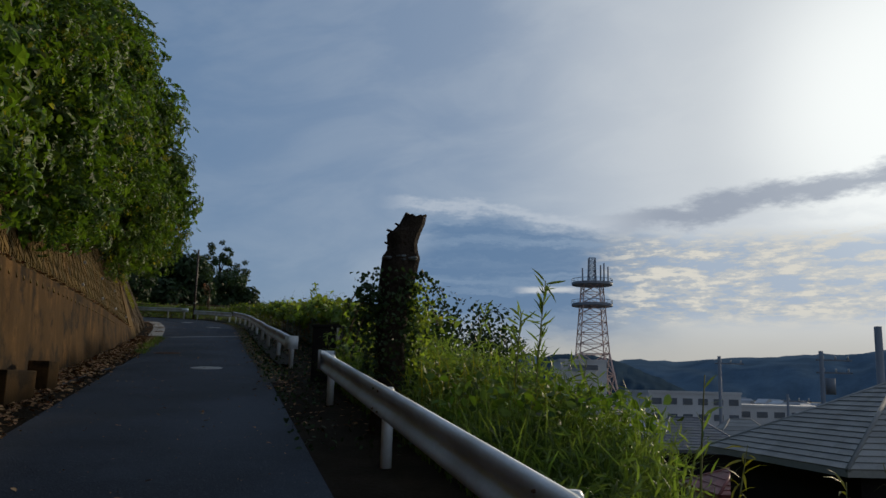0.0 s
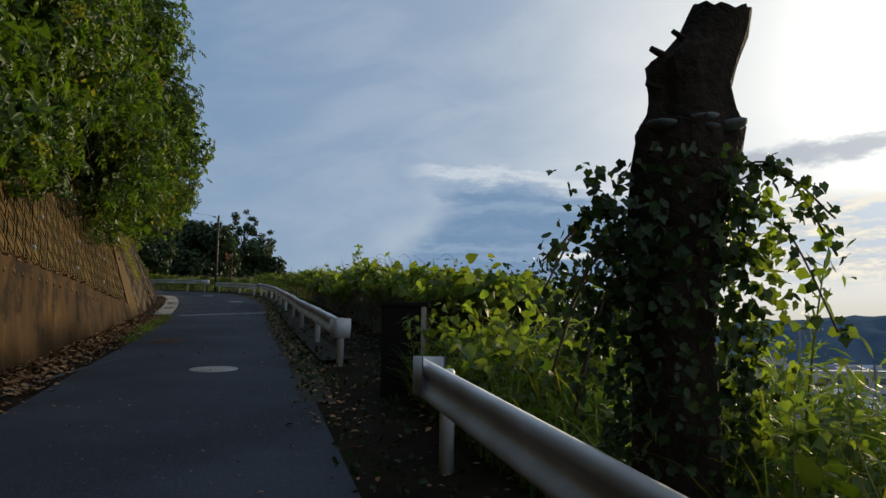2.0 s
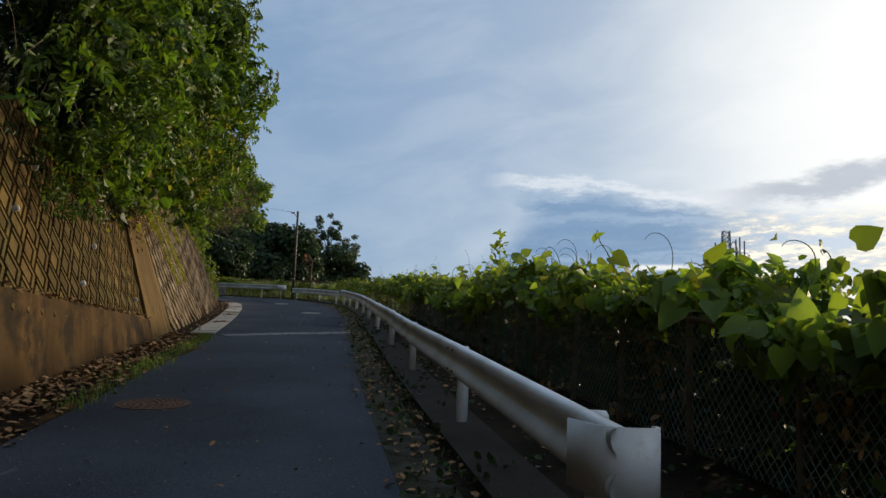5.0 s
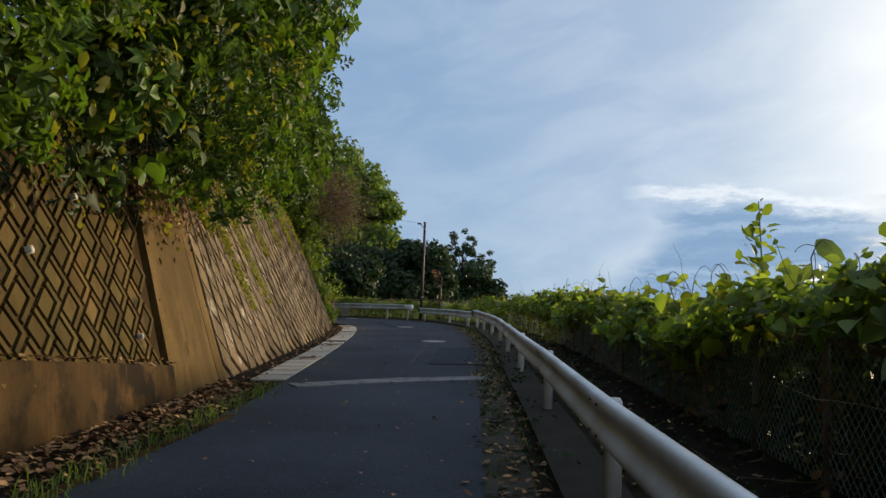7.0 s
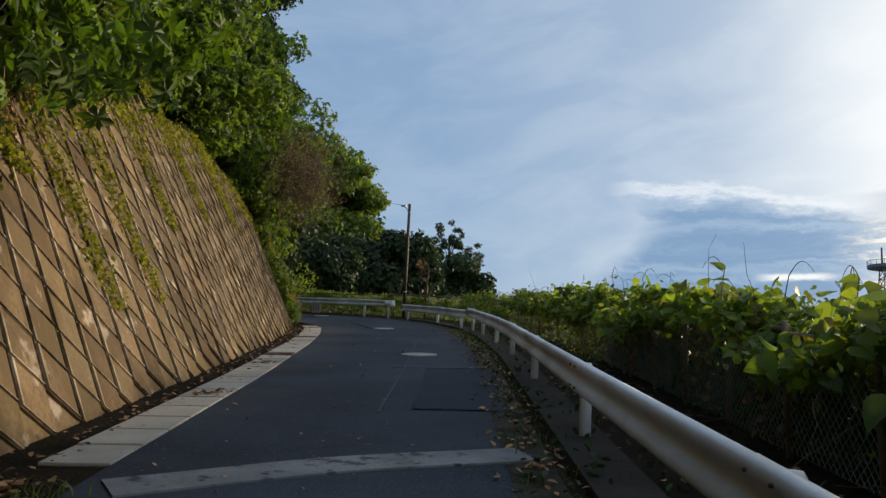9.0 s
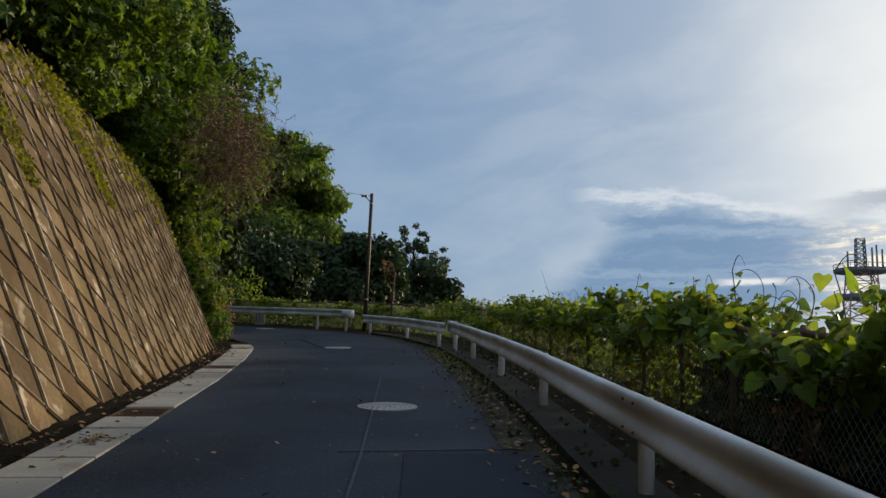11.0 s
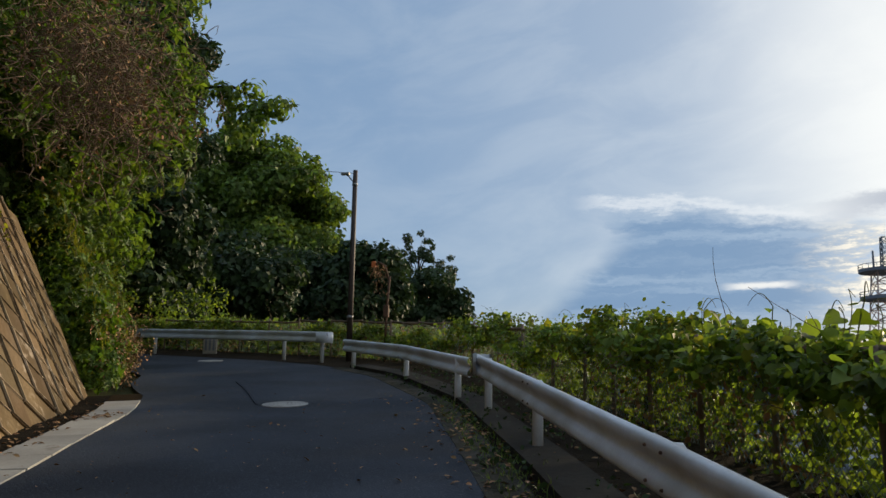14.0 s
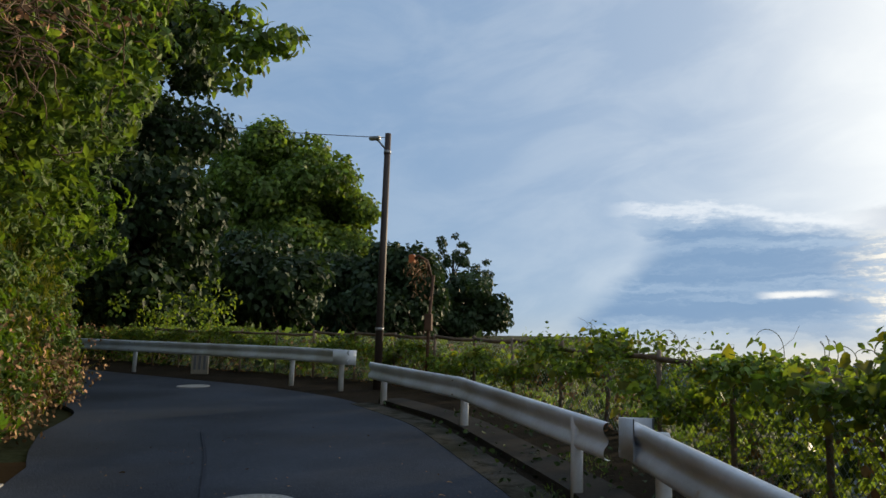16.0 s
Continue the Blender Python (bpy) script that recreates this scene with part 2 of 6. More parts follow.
LEAFY = dict(scales=(0.8, 9.0), bump=0.0, rough=0.55, spec=0.22)
M = {
    # the sky's bluish sheen is mixed into the asphalt colours
    "asphalt": material("asphalt", (0.046, 0.058, 0.082), 0.82, scales=(0.5, 55), vary=0.6, spots=((0.115, 0.128, 0.15), 70.0, 0.58, 0.68), bump=0.8, bump_dist=0.008, spec=0.16),
    "asphalt_patch": material("asphalt_patch", (0.039, 0.048, 0.068), 0.9, scales=(0.7, 160), vary=0.3, bump=0.5, bump_dist=0.006, spec=0.12),
    "joint": material("joint", (0.24, 0.25, 0.265), 0.9, scales=(2.2, 40), vary=0.4, tint=(0.14, 0.148, 0.165), spots=((0.06, 0.07, 0.085), 6.0, 0.55, 0.65), bump=0.6, spec=0.15),
    "seam": material("seam", (0.085, 0.096, 0.115), 0.9, scales=(3, 60), vary=0.3, spec=0.2),
    "concrete_old": material("concrete_old", (0.112, 0.062, 0.022), 0.92, grime=(0.045, 0.027, 0.011), scales=(1.3, 25), vary=0.55, tint=(0.036, 0.024, 0.012), spots=((0.018, 0.013, 0.008), 1.6, 0.46, 0.62), bump=0.4, spec=0.06),
    "pier_brown": material("pier_brown", (0.145, 0.092, 0.034), 0.92, grime=(0.07, 0.045, 0.016), scales=(1.1, 25), vary=0.4, tint=(0.085, 0.055, 0.02), spots=((0.03, 0.022, 0.01), 1.3, 0.6, 0.72), bump=0.35, spec=0.08),
    "block_brown": material("block_brown", (0.125, 0.076, 0.024), 0.9, grime=(0.055, 0.038, 0.012), scales=(0.8, 30), vary=0.35, tint=(0.065, 0.052, 0.018), per=0.28, spots=((0.03, 0.027, 0.012), 4.0, 0.56, 0.7), bump=0.5, spec=0.08),
    "block_grey": material("block_grey", (0.185, 0.13, 0.07), 0.9, grime=(0.10, 0.07, 0.038), scales=(0.9, 22), vary=0.55, tint=(0.115, 0.086, 0.055), spots=((0.30, 0.25, 0.19), 2.8, 0.58, 0.68), per=0.3, bump=0.5, spec=0.1),
    "ridge_pale": material("ridge_pale", (0.46, 0.37, 0.26), 0.9, scales=(0.8, 25), vary=0.5, tint=(0.18, 0.13, 0.075), spots=((0.45, 0.38, 0.29), 2.2, 0.55, 0.66), grime=(0.07, 0.05, 0.03), per=0.3, bump=0.5, spec=0.1),
    "kerb_worn": material("kerb_worn", (0.075, 0.07, 0.062), 0.95, scales=(1.6, 30), vary=0.5, tint=(0.03, 0.032, 0.02), spots=((0.022, 0.024, 0.014), 5.0, 0.5, 0.62), bump=0.7, bump_dist=0.02, spec=0.1),
    "concrete_dark": material("concrete_dark", (0.042, 0.04, 0.036), 0.95, scales=(1.5, 25), vary=0.4, spec=0.08),
    "groove": material("groove", (0.04, 0.024, 0.009), 0.95, scales=(2, 30), vary=0.4, spec=0.05),
    "gutter": material("gutter", (0.42, 0.40, 0.36), 0.85, scales=(1.2, 45), vary=0.3, per=0.12, spots=((0.25, 0.22, 0.18), 2.0, 0.58, 0.7), spec=0.2),
    "soil": material("soil", (0.03, 0.024, 0.017), 0.95, scales=(1.5, 30), vary=0.5, bump=0.8, bump_dist=0.03, spec=0.03),
    "terrain": material("terrain", (0.06, 0.07, 0.028), 0.95, scales=(0.15, 6), vary=0.5, tint=(0.045, 0.04, 0.02), bump=0.6, bump_dist=0.05, spec=0.05),
    "rail_white": material("rail_white", (0.68, 0.74, 0.83), 0.42, scales=(1.1, 35), vary=0.16, tint=(0.42, 0.43, 0.43), bump=0.12, spots=((0.36, 0.28, 0.21), 5.0, 0.68, 0.78)),
    "rust": material("rust", (0.10, 0.05, 0.027), 0.85, scales=(6, 60), vary=0.5),
    "steel": material("steel", (0.32, 0.33, 0.34), 0.5, 0.7, scales=(4, 60), vary=0.3),
    "dark_steel": material("dark_steel", (0.05, 0.035, 0.03), 0.6, 0.2, scales=(2, 40), vary=0.4),
    "bark": material("bark", (0.045, 0.035, 0.028), 0.95, scales=(4, 26), vary=0.5, bump=1.0, bump_dist=0.03, spec=0.08),
    "fungus": material("fungus", (0.17, 0.20, 0.22), 0.85, scales=(9, 60), vary=0.5, tint=(0.06, 0.07, 0.075)),
    "cut_wood": material("cut_wood", (0.30, 0.23, 0.16), 0.9, scales=(6, 60), vary=0.4),
    "leaf_overhang": material("leaf_overhang", (0.085, 0.142, 0.026), translucent=(1.7, 1.8, 0.5), through_light=0.32, per=0.55, **LEAFY),
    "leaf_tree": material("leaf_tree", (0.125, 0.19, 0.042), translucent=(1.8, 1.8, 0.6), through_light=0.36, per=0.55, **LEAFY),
    # dark foliage; kept extra low so inner leaves carry shade in their colour
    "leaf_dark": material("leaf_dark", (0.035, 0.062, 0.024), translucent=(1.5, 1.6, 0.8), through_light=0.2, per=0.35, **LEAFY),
    "leaf_kudzu": material("leaf_kudzu", (0.135, 0.205, 0.05), translucent=(2.2, 2.0, 0.5), per=0.5, **LEAFY),
    "leaf_grass": material("leaf_grass", (0.125, 0.185, 0.055), translucent=(1.8, 1.8, 0.6), per=0.4, **LEAFY),
    "leaf_yellow": material("leaf_yellow", (0.165, 0.17, 0.03), translucent=(1.8, 1.8, 0.6), per=0.28, **LEAFY),
    "leaf_dry": material("leaf_dry", (0.36, 0.215, 0.11), 0.85, scales=(3, 30), vary=0.4, per=0.45, bump=0, spec=0.15),
    "fence_post": material("fence_post", (0.24, 0.20, 0.17), 0.85, scales=(3, 40), vary=0.4, tint=(0.12, 0.08, 0.06), bump=0.3, spec=0.2),
    "twig": material("twig", (0.18, 0.13, 0.09), 0.9, scales=(4, 30), vary=0.4, bump=0, spec=0.15),
    "vine": material("vine", (0.20, 0.20, 0.07), 0.8, scales=(4, 30), vary=0.4, bump=0, spec=0.2),
    "slate": material("slate", (0.24, 0.24, 0.235), 0.75, scales=(1, 30), vary=0.25, per=0.14),
    "tile_blue": material("tile_blue", (0.075, 0.085, 0.11), 0.45, scales=(1, 30), vary=0.3, per=0.2),
    "tile_red": material("tile_red", (0.20, 0.05, 0.04), 0.6, scales=(1, 30), vary=0.3, per=0.2),
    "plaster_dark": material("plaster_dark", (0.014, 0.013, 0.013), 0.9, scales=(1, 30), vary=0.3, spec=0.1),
    "plaster_pale": material("plaster_pale", (0.45, 0.45, 0.46), 0.85, scales=(0.1, 4), vary=0.2),
    "town": material("town", (0.34, 0.36, 0.40), 0.85, scales=(0.03, 0.5), vary=0.3, per=0.4, bump=0),
    "glass_far": material("glass_far", (0.06, 0.08, 0.11), 0.2, scales=(0.5, 5), vary=0.3, bump=0),
    "tower_red": material("tower_red", (0.5, 0.36, 0.32), 0.7, scales=(0.3, 3), vary=0.2, bump=0),
    "tower_grey": material("tower_grey", (0.16, 0.18, 0.22), 0.7, scales=(0.3, 3), vary=0.2, bump=0),
    # haze of distance is mixed into both hill colours
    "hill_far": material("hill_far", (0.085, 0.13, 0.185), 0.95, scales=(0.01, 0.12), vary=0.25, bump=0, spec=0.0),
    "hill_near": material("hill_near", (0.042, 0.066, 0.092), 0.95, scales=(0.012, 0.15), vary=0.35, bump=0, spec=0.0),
    "iron": material("iron", (0.40, 0.40, 0.39), 0.55, 0.3, scales=(3, 50), vary=0.3),
    "orange": material("orange", (0.55, 0.15, 0.04), 0.6, scales=(4, 40), vary=0.3),
    "wire_green": material("wire_green", (0.19, 0.25, 0.25), 0.6, 0.3, scales=(4, 40), vary=0.3),
}

# ---------- mesh helpers ----------
rng = np.random.default_rng(7)


def mesh_of(name, verts, faces, mat, smooth=False):
    me = bpy.data.meshes.new(name)
    me.from_pydata([tuple(v) for v in verts], [], [tuple(f) for f in faces])
    me.materials.append(M[mat])
    if smooth:
        me.shade_smooth()
    me.update()
    return me


def fast_mesh(name, verts, tris, mat, smooth=False):
    """A large triangle mesh from arrays."""
    me = bpy.data.meshes.new(name)
    verts, tris = np.asarray(verts, np.float32), np.asarray(tris, np.int32)
    me.vertices.add(len(verts))
    me.vertices.foreach_set("co", verts.ravel())
    me.loops.add(len(tris) * 3)
    me.loops.foreach_set("vertex_index", tris.ravel())
    me.polygons.add(len(tris))
    me.polygons.foreach_set("loop_start", np.arange(len(tris), dtype=np.int32) * 3)
    me.materials.append(M[mat])
    me.update(calc_edges=True)
    if smooth:
        me.shade_smooth()
    return me


def part(name, me, parent, label="", m=None):
    """One mesh object under a thing or a part."""
    ob = new(name, me)
    ob.parent = parent
    if m is not None:
        ob.matrix_local = m
    if label:
        ob["label"] = label
    return ob


def empty(name, at, label, category, group="", kind=""):
    ob = new(name)
    ob.location = at
    ob.empty_display_size = 0.2
    return tagged(ob, label, category, group, kind)


def bm_mesh(name, bm, mat, smooth=False):
    me = bpy.data.meshes.new(name)
    bm.to_mesh(me)
    bm.free()
    me.materials.append(M[mat])
    if smooth:
        me.shade_smooth()
    return me


def box_bm(sx, sy, sz, bevel=0.0, at=(0, 0, 0)):
    bm = bmesh.new()
    bmesh.ops.create_cube(bm, size=1, matrix=Matrix.Translation(at) @ Matrix.Diagonal((sx, sy, sz, 1)))
    if bevel:
        bmesh.ops.bevel(bm, geom=bm.edges[:], offset=bevel, segments=2, affect="EDGES", profile=0.6)
    return bm


def tube(points, radii, sides=8, caps=True):
    """Vertices and faces of a tube along points."""
    pts = [Vector(p) for p in points]
    if not hasattr(radii, "__len__"):
        radii = [radii] * len(pts)
    verts, faces = [], []
    side = None
    for i, p in enumerate(pts):
        d = (pts[min(i + 1, len(pts) - 1)] - pts[max(i - 1, 0)]).normalized()
        if side is None:
            side = d.orthogonal().normalized()
        side = (side - d * side.dot(d)).normalized()
        up = d.cross(side)
        for k in range(sides):
            a = 2 * math.pi * k / sides
            verts.append(p + (side * math.cos(a) + up * math.sin(a)) * radii[i])
    for i in range(len(pts) - 1):
        for k in range(sides):
            a, b = i * sides + k, i * sides + (k + 1) % sides
            faces.append((a, b, b + sides, a + sides))
    if caps:
        faces.append(tuple(reversed(range(sides))))
        faces.append(tuple(range((len(pts) - 1) * sides, len(pts) * sides)))
    return verts, faces


def tubes_mesh(name, lines, mat, sides=6, smooth=True):
    """Many tubes in one mesh: lines of (points, radii)."""
    vs, fs = [], []
    for pts, r in lines:
        v, f = tube(pts, r, sides)
        o = len(vs)
        vs += v
        fs += [tuple(i + o for i in q) for q in f]
    return mesh_of(name, vs, fs, mat, smooth)


LEAF = {  # outline points of a leaf along +y, folded a little along its rib
    "oval": (np.array([(0, 0, 0), (0.30, 0.35, 0.07), (0.24, 0.72, 0.06), (0, 1.0, -0.08), (-0.24, 0.72, 0.06), (-0.30, 0.35, 0.07), (0, 0.5, 0)]),
             np.array([(0, 1, 6), (1, 2, 6), (2, 3, 6), (3, 4, 6), (4, 5, 6), (5, 0, 6)])),
    "broad": (np.array([(0, 0.06, 0), (0.22, -0.04, 0.08), (0.42, 0.12, 0.15), (0.46, 0.36, 0.15), (0.27, 0.70, 0.05), (0, 1.05, -0.16), (-0.27, 0.70, 0.05), (-0.46, 0.36, 0.15), (-0.42, 0.12, 0.15), (-0.22, -0.04, 0.08), (0, 0.45, -0.03)]),
              np.array([(i, (i + 1) % 10, 10) for i in range(10)])),
    "ivy": (np.array([(0, 0.06, 0), (0.26, -0.05, 0.08), (0.38, 0.16, 0.09), (0.50, 0.36, 0.08), (0.30, 0.58, 0.06), (0, 1.02, -0.16), (-0.30, 0.58, 0.06), (-0.50, 0.36, 0.08), (-0.38, 0.16, 0.09), (-0.26, -0.05, 0.08), (0, 0.4, -0.05)]),
            np.array([(i, (i + 1) % 10, 10) for i in range(10)])),
    "long": (np.array([(0, 0, 0), (0.13, 0.3, 0.03), (0.11, 0.65, 0.0), (0, 1.0, -0.16), (-0.11, 0.65, 0.0), (-0.13, 0.3, 0.03)]),
             np.array([(0, 1, 5), (1, 2, 4), (1, 4, 5), (2, 3, 4)])),
    "narrow": (np.array([(0, 0, 0), (0.055, 0.3, 0.03), (0.045, 0.65, -0.02), (0, 1.0, -0.22), (-0.045, 0.65, -0.02), (-0.055, 0.3, 0.03)]),
               np.array([(0, 1, 5), (1, 2, 4), (1, 4, 5), (2, 3, 4)])),
    "clump": (np.array([(0, 0, 0), (0.36, 0.4, 0.1), (0, 1.0, -0.1), (-0.36, 0.4, 0.1)]), np.array([(0, 1, 2), (0, 2, 3)])),
}


def spray_shape():
    """A hanging sprig: paired pointed leaflets along a stalk and one at its end."""
    vs, fs = [], []
    for u, a, ln in ((0.12, 62, 0.42), (0.12, -58, 0.40), (0.36, 50, 0.46), (0.38, -52, 0.44), (0.6, 38, 0.42), (0.62, -36, 0.42), (0.72, 2, 0.42)):
        c, q = math.sin(math.radians(a)), math.cos(math.radians(a))
        k = len(vs)
        lift = 0.06 - 0.12 * u
        vs += [(0, u, lift), (c * ln * 0.5 + q * ln * 0.2, u + q * ln * 0.5 - c * ln * 0.2, lift + 0.05), (c * ln, u + q * ln, lift - 0.13), (c * ln * 0.5 - q * ln * 0.2, u + q * ln * 0.5 + c * ln * 0.2, lift + 0.05)]
        fs += [(k, k + 1, k + 2), (k, k + 2, k + 3)]
    return np.array(vs, float), np.array(fs)


def rosette_shape():
    """A shoot's end seen from outside: pointed leaves set round it, their tips falling back."""
    vs, fs = [], []
    for a, ln in ((8, 0.62), (64, 0.5), (118, 0.58), (171, 0.66), (226, 0.6), (287, 0.5), (330, 0.4)):
        c, q = math.sin(math.radians(a)), math.cos(math.radians(a))
        k = len(vs)
        w = ln * 0.24
        vs += [(0, 0, 0.05), (c * ln * 0.5 + q * w, q * ln * 0.5 - c * w, 0.08), (c * ln, q * ln, -0.14), (c * ln * 0.5 - q * w, q * ln * 0.5 + c * w, 0.08)]
        fs += [(k, k + 1, k + 2), (k, k + 2, k + 3)]
    return np.array(vs, float), np.array(fs)


LEAF["spray"] = spray_shape()
LEAF["rosette"] = rosette_shape()


def leaves(name, at, size, mat, shape="oval", out=None, droop=0.5, spread=0.7):
    """Leaves at the points at, sizes size, turned towards out (normals) with some scatter; tips hang by droop."""
    at = np.asarray(at, float)
    n = len(at)
    size = np.broadcast_to(size, (n,)) * rng.uniform(0.7, 1.3, n)
    nor = rng.normal(size=(n, 3)) * spread + (np.array([0, 0, 0.4]) if out is None else out)
    nor /= np.linalg.norm(nor, axis=1)[:, None]
    tip = rng.normal(size=(n, 3)) * 0.6 + np.array([0, 0, -droop])
    tip -= nor * np.sum(nor * tip, axis=1)[:, None]
    tip /= np.linalg.norm(tip, axis=1)[:, None] + 1e-6
    sid = np.cross(tip, nor)
    lv, lf = LEAF[shape]
    v = at[:, None] + size[:, None, None] * (lv[None, :, 0, None] * sid[:, None] + lv[None, :, 1, None] * tip[:, None] + lv[None, :, 2, None] * nor[:, None])
    f = lf[None] + (np.arange(n) * len(lv))[:, None, None]
    return fast_mesh(name, v.reshape(-1, 3), f.reshape(-1, 3), mat)


def clumps(centres, radii, per, squash=0.85, inner=0.25):
    """Points in the outer shell of many balls of leaves, with their outward normals."""
    ps, ns = [], []
    for c, r in zip(centres, radii):
        k = max(6, int(per * r * r))
        d = rng.normal(size=(k, 3))
        d /= np.linalg.norm(d, axis=1)[:, None]
        rad = r * (1 - inner * rng.random(k) ** 2) * (1 + 0.12 * rng.normal(size=k))
        ps.append(np.array(c) + d * rad[:, None] * np.array([1, 1, squash]))
        ns.append(d + np.array([0, 0, 0.35]))
    return np.concatenate(ps), np.concatenate(ns)


# ---------- plan ----------
def rail_base(y):
    """The even slope that the guard rails follow: one in ten."""
    return 0.03 + 0.1 * y


def zr(y):
    """The road's height: the even slope with a slight rise before the bend."""
    return rail_base(y) + np.interp(y, (28.0, 31.0, 36.0, 42.5, 46.0, 52.0), (0.0, 0.03, 0.055, 0.045, -0.03, 0.0))


WALL_Y = (-14.0, 10.6, 15.2, 19.1, 21.8, 26.1, 28.3, 31.8, 34.0, 38.0, 41.5, 44.8, 47.2)
WALL_X = (0.9, -5.75, -7.0, -8.05, -8.85, -10.1, -10.8, -11.95, -12.72, -14.2, -15.62, -17.15, -18.6)
RAIL_Y = (-14.0, -0.5, 3.1, 6.7, 10.7, 16.7, 19.2, 22.6, 26.25, 29.9, 33.6, 37.1, 40.1, 43.2, 46.1, 47.1)
RAIL_X = (5.2, 1.45, 0.5, -0.5, -1.6, -3.25, -4.0, -5.0, -6.0, -7.05, -8.1, -9.1, -10.05, -11.1, -12.1, -12.45)


def wall_x(y):
    return np.interp(y, WALL_Y, WALL_X)


def rail_x(y):
    return np.interp(y, RAIL_Y, RAIL_X)


LEFT = list(zip(WALL_X, WALL_Y)) + [(-20.0, 50.2), (-22.5, 52.0), (-28.0, 53.6), (-48.0, 59.0)]
RIGHT = list(zip(RAIL_X, RAIL_Y)) + [(-14.6, 50.9), (-16.8, 53.4), (-19.0, 54.9), (-24.3, 57.2), (-28.0, 58.9), (-48.0, 66.0)]


def side_distance(px, py, line):
    """Signed distance of points from a line: positive to its left."""
    best, sign = np.full(np.shape(px), 1e9), np.ones(np.shape(px))
    for (ax, ay), (bx, by) in zip(line, line[1:]):
        dx, dy = bx - ax, by - ay
        t = np.clip(((px - ax) * dx + (py - ay) * dy) / (dx * dx + dy * dy), 0, 1)
        qx, qy = px - ax - t * dx, py - ay - t * dy
        d = np.hypot(qx, qy)
        s = np.sign(dx * qy - dy * qx)
        new_best = d < best
        best, sign = np.where(new_best, d, best), np.where(new_best, s, sign)
    return best * sign


TOWN_Z = -13.0


def terrain_z(x, y):
    dl = side_distance(x, y, LEFT)
    dr = -side_distance(x, y, RIGHT)
    base = zr(np.clip(y, -30, 160)) - 0.06
    hill = np.clip((dl - 0.9) * 1.25, 0, 5.0) + np.clip((dl - 5.0) * 0.5, 0, 16)
    far = np.clip((y - 52) / 8, 0, 1) * np.clip((-8 - x) / 12, 0, 1)
    fall = np.clip(dr - 1.9, 0, 1e4) * (0.62 * (1 - far) + 0.02 * far)
    z = base + np.where(dl > 0, hill, 0) - np.where(dr > 0, fall, 0)
    bump = 0.12 * np.sin(x * 1.3 + 2 * np.sin(y * 0.7)) * np.sin(y * 1.1) * np.clip(np.maximum(dl - 1.2, dr - 2.2), 0, 1)
    z = np.where(dr > 0, np.maximum(z, TOWN_Z), z) + bump
    away = np.clip((np.hypot(x, y - 30) - 170) / 150, 0, 1)
    return z * (1 - away) + TOWN_Z * away


def build_terrain():
    xs = np.concatenate([np.linspace(-4000, -400, 10), np.linspace(-300, -60, 14), np.arange(-55, 25, 0.8), np.linspace(26, 120, 24), np.linspace(160, 600, 10), np.linspace(900, 4200, 9)])
    ys = np.concatenate([np.linspace(-1500, -60, 10), np.linspace(-50, -16, 10), np.arange(-14, 72, 0.8), np.linspace(74, 180, 28), np.linspace(220, 700, 12), np.linspace(900, 4600, 10)])
    gx, gy = np.meshgrid(xs, ys)
    v = np.stack([gx, gy, terrain_z(gx, gy)], -1).reshape(-1, 3)
    nx = len(xs)
    i, j = np.meshgrid(np.arange(len(ys) - 1), np.arange(nx - 1), indexing="ij")
    a = (i * nx + j).ravel()
    tris = np.concatenate([np.stack([a, a + 1, a + nx + 1], -1), np.stack([a, a + nx + 1, a + nx], -1)])
    tagged(new("ground", fast_mesh("ground", v, tris, "terrain", True)), "sloping hillside earth with weeds and plants", "ground", kind="structure")


build_terrain()


def ribbon(name, left, right, mat, lift=0.0, thick=0.05, across=7):
    """A slab between two lines of (x, y), following the road's height from side to side."""
    vs, fs = [], []
    for a, b in zip(left, right):
        for k in range(across):
            x, y = (a[c] + (b[c] - a[c]) * k / (across - 1) for c in (0, 1))
            vs.append((x, y, zr(y) + lift))
        vs += [(b[0], b[1], zr(b[1]) + lift - thick), (a[0], a[1], zr(a[1]) + lift - thick)]
    m = across + 2
    for i in range(len(left) - 1):
        o = i * m
        fs += [(o + k, o + k + 1, o + m + k + 1, o + m + k) for k in range(across)]
        fs.append((o + m - 1, o, o + m, o + 2 * m - 1))
    return mesh_of(name, vs, fs, mat)


def spaced(line, n):
    """n points evenly along a line, corners rounded."""
    p = np.array(line, float)
    s = np.concatenate([[0], np.cumsum(np.hypot(*np.diff(p, axis=0).T))])
    t = np.linspace(0, s[-1], n)
    q = np.stack([np.interp(t, s, p[:, k]) for k in (0, 1)], -1)
    for _ in range(3):
        q[1:-1] = (q[:-2] + 2 * q[1:-1] + q[2:]) / 4
    return q


def offset_line(q, d):
    """A line moved by d to its left."""
    t = np.gradient(q, axis=0)
    t /= np.linalg.norm(t, axis=1)[:, None]
    return q + d * np.stack([-t[:, 1], t[:, 0]], -1)


LQ, RQ = spaced(LEFT, 320), spaced(RIGHT, 320)


def span(q, y0, y1):
    """The points of a line between two y."""
    return q[(q[:, 1] >= y0) & (q[:, 1] <= y1)]


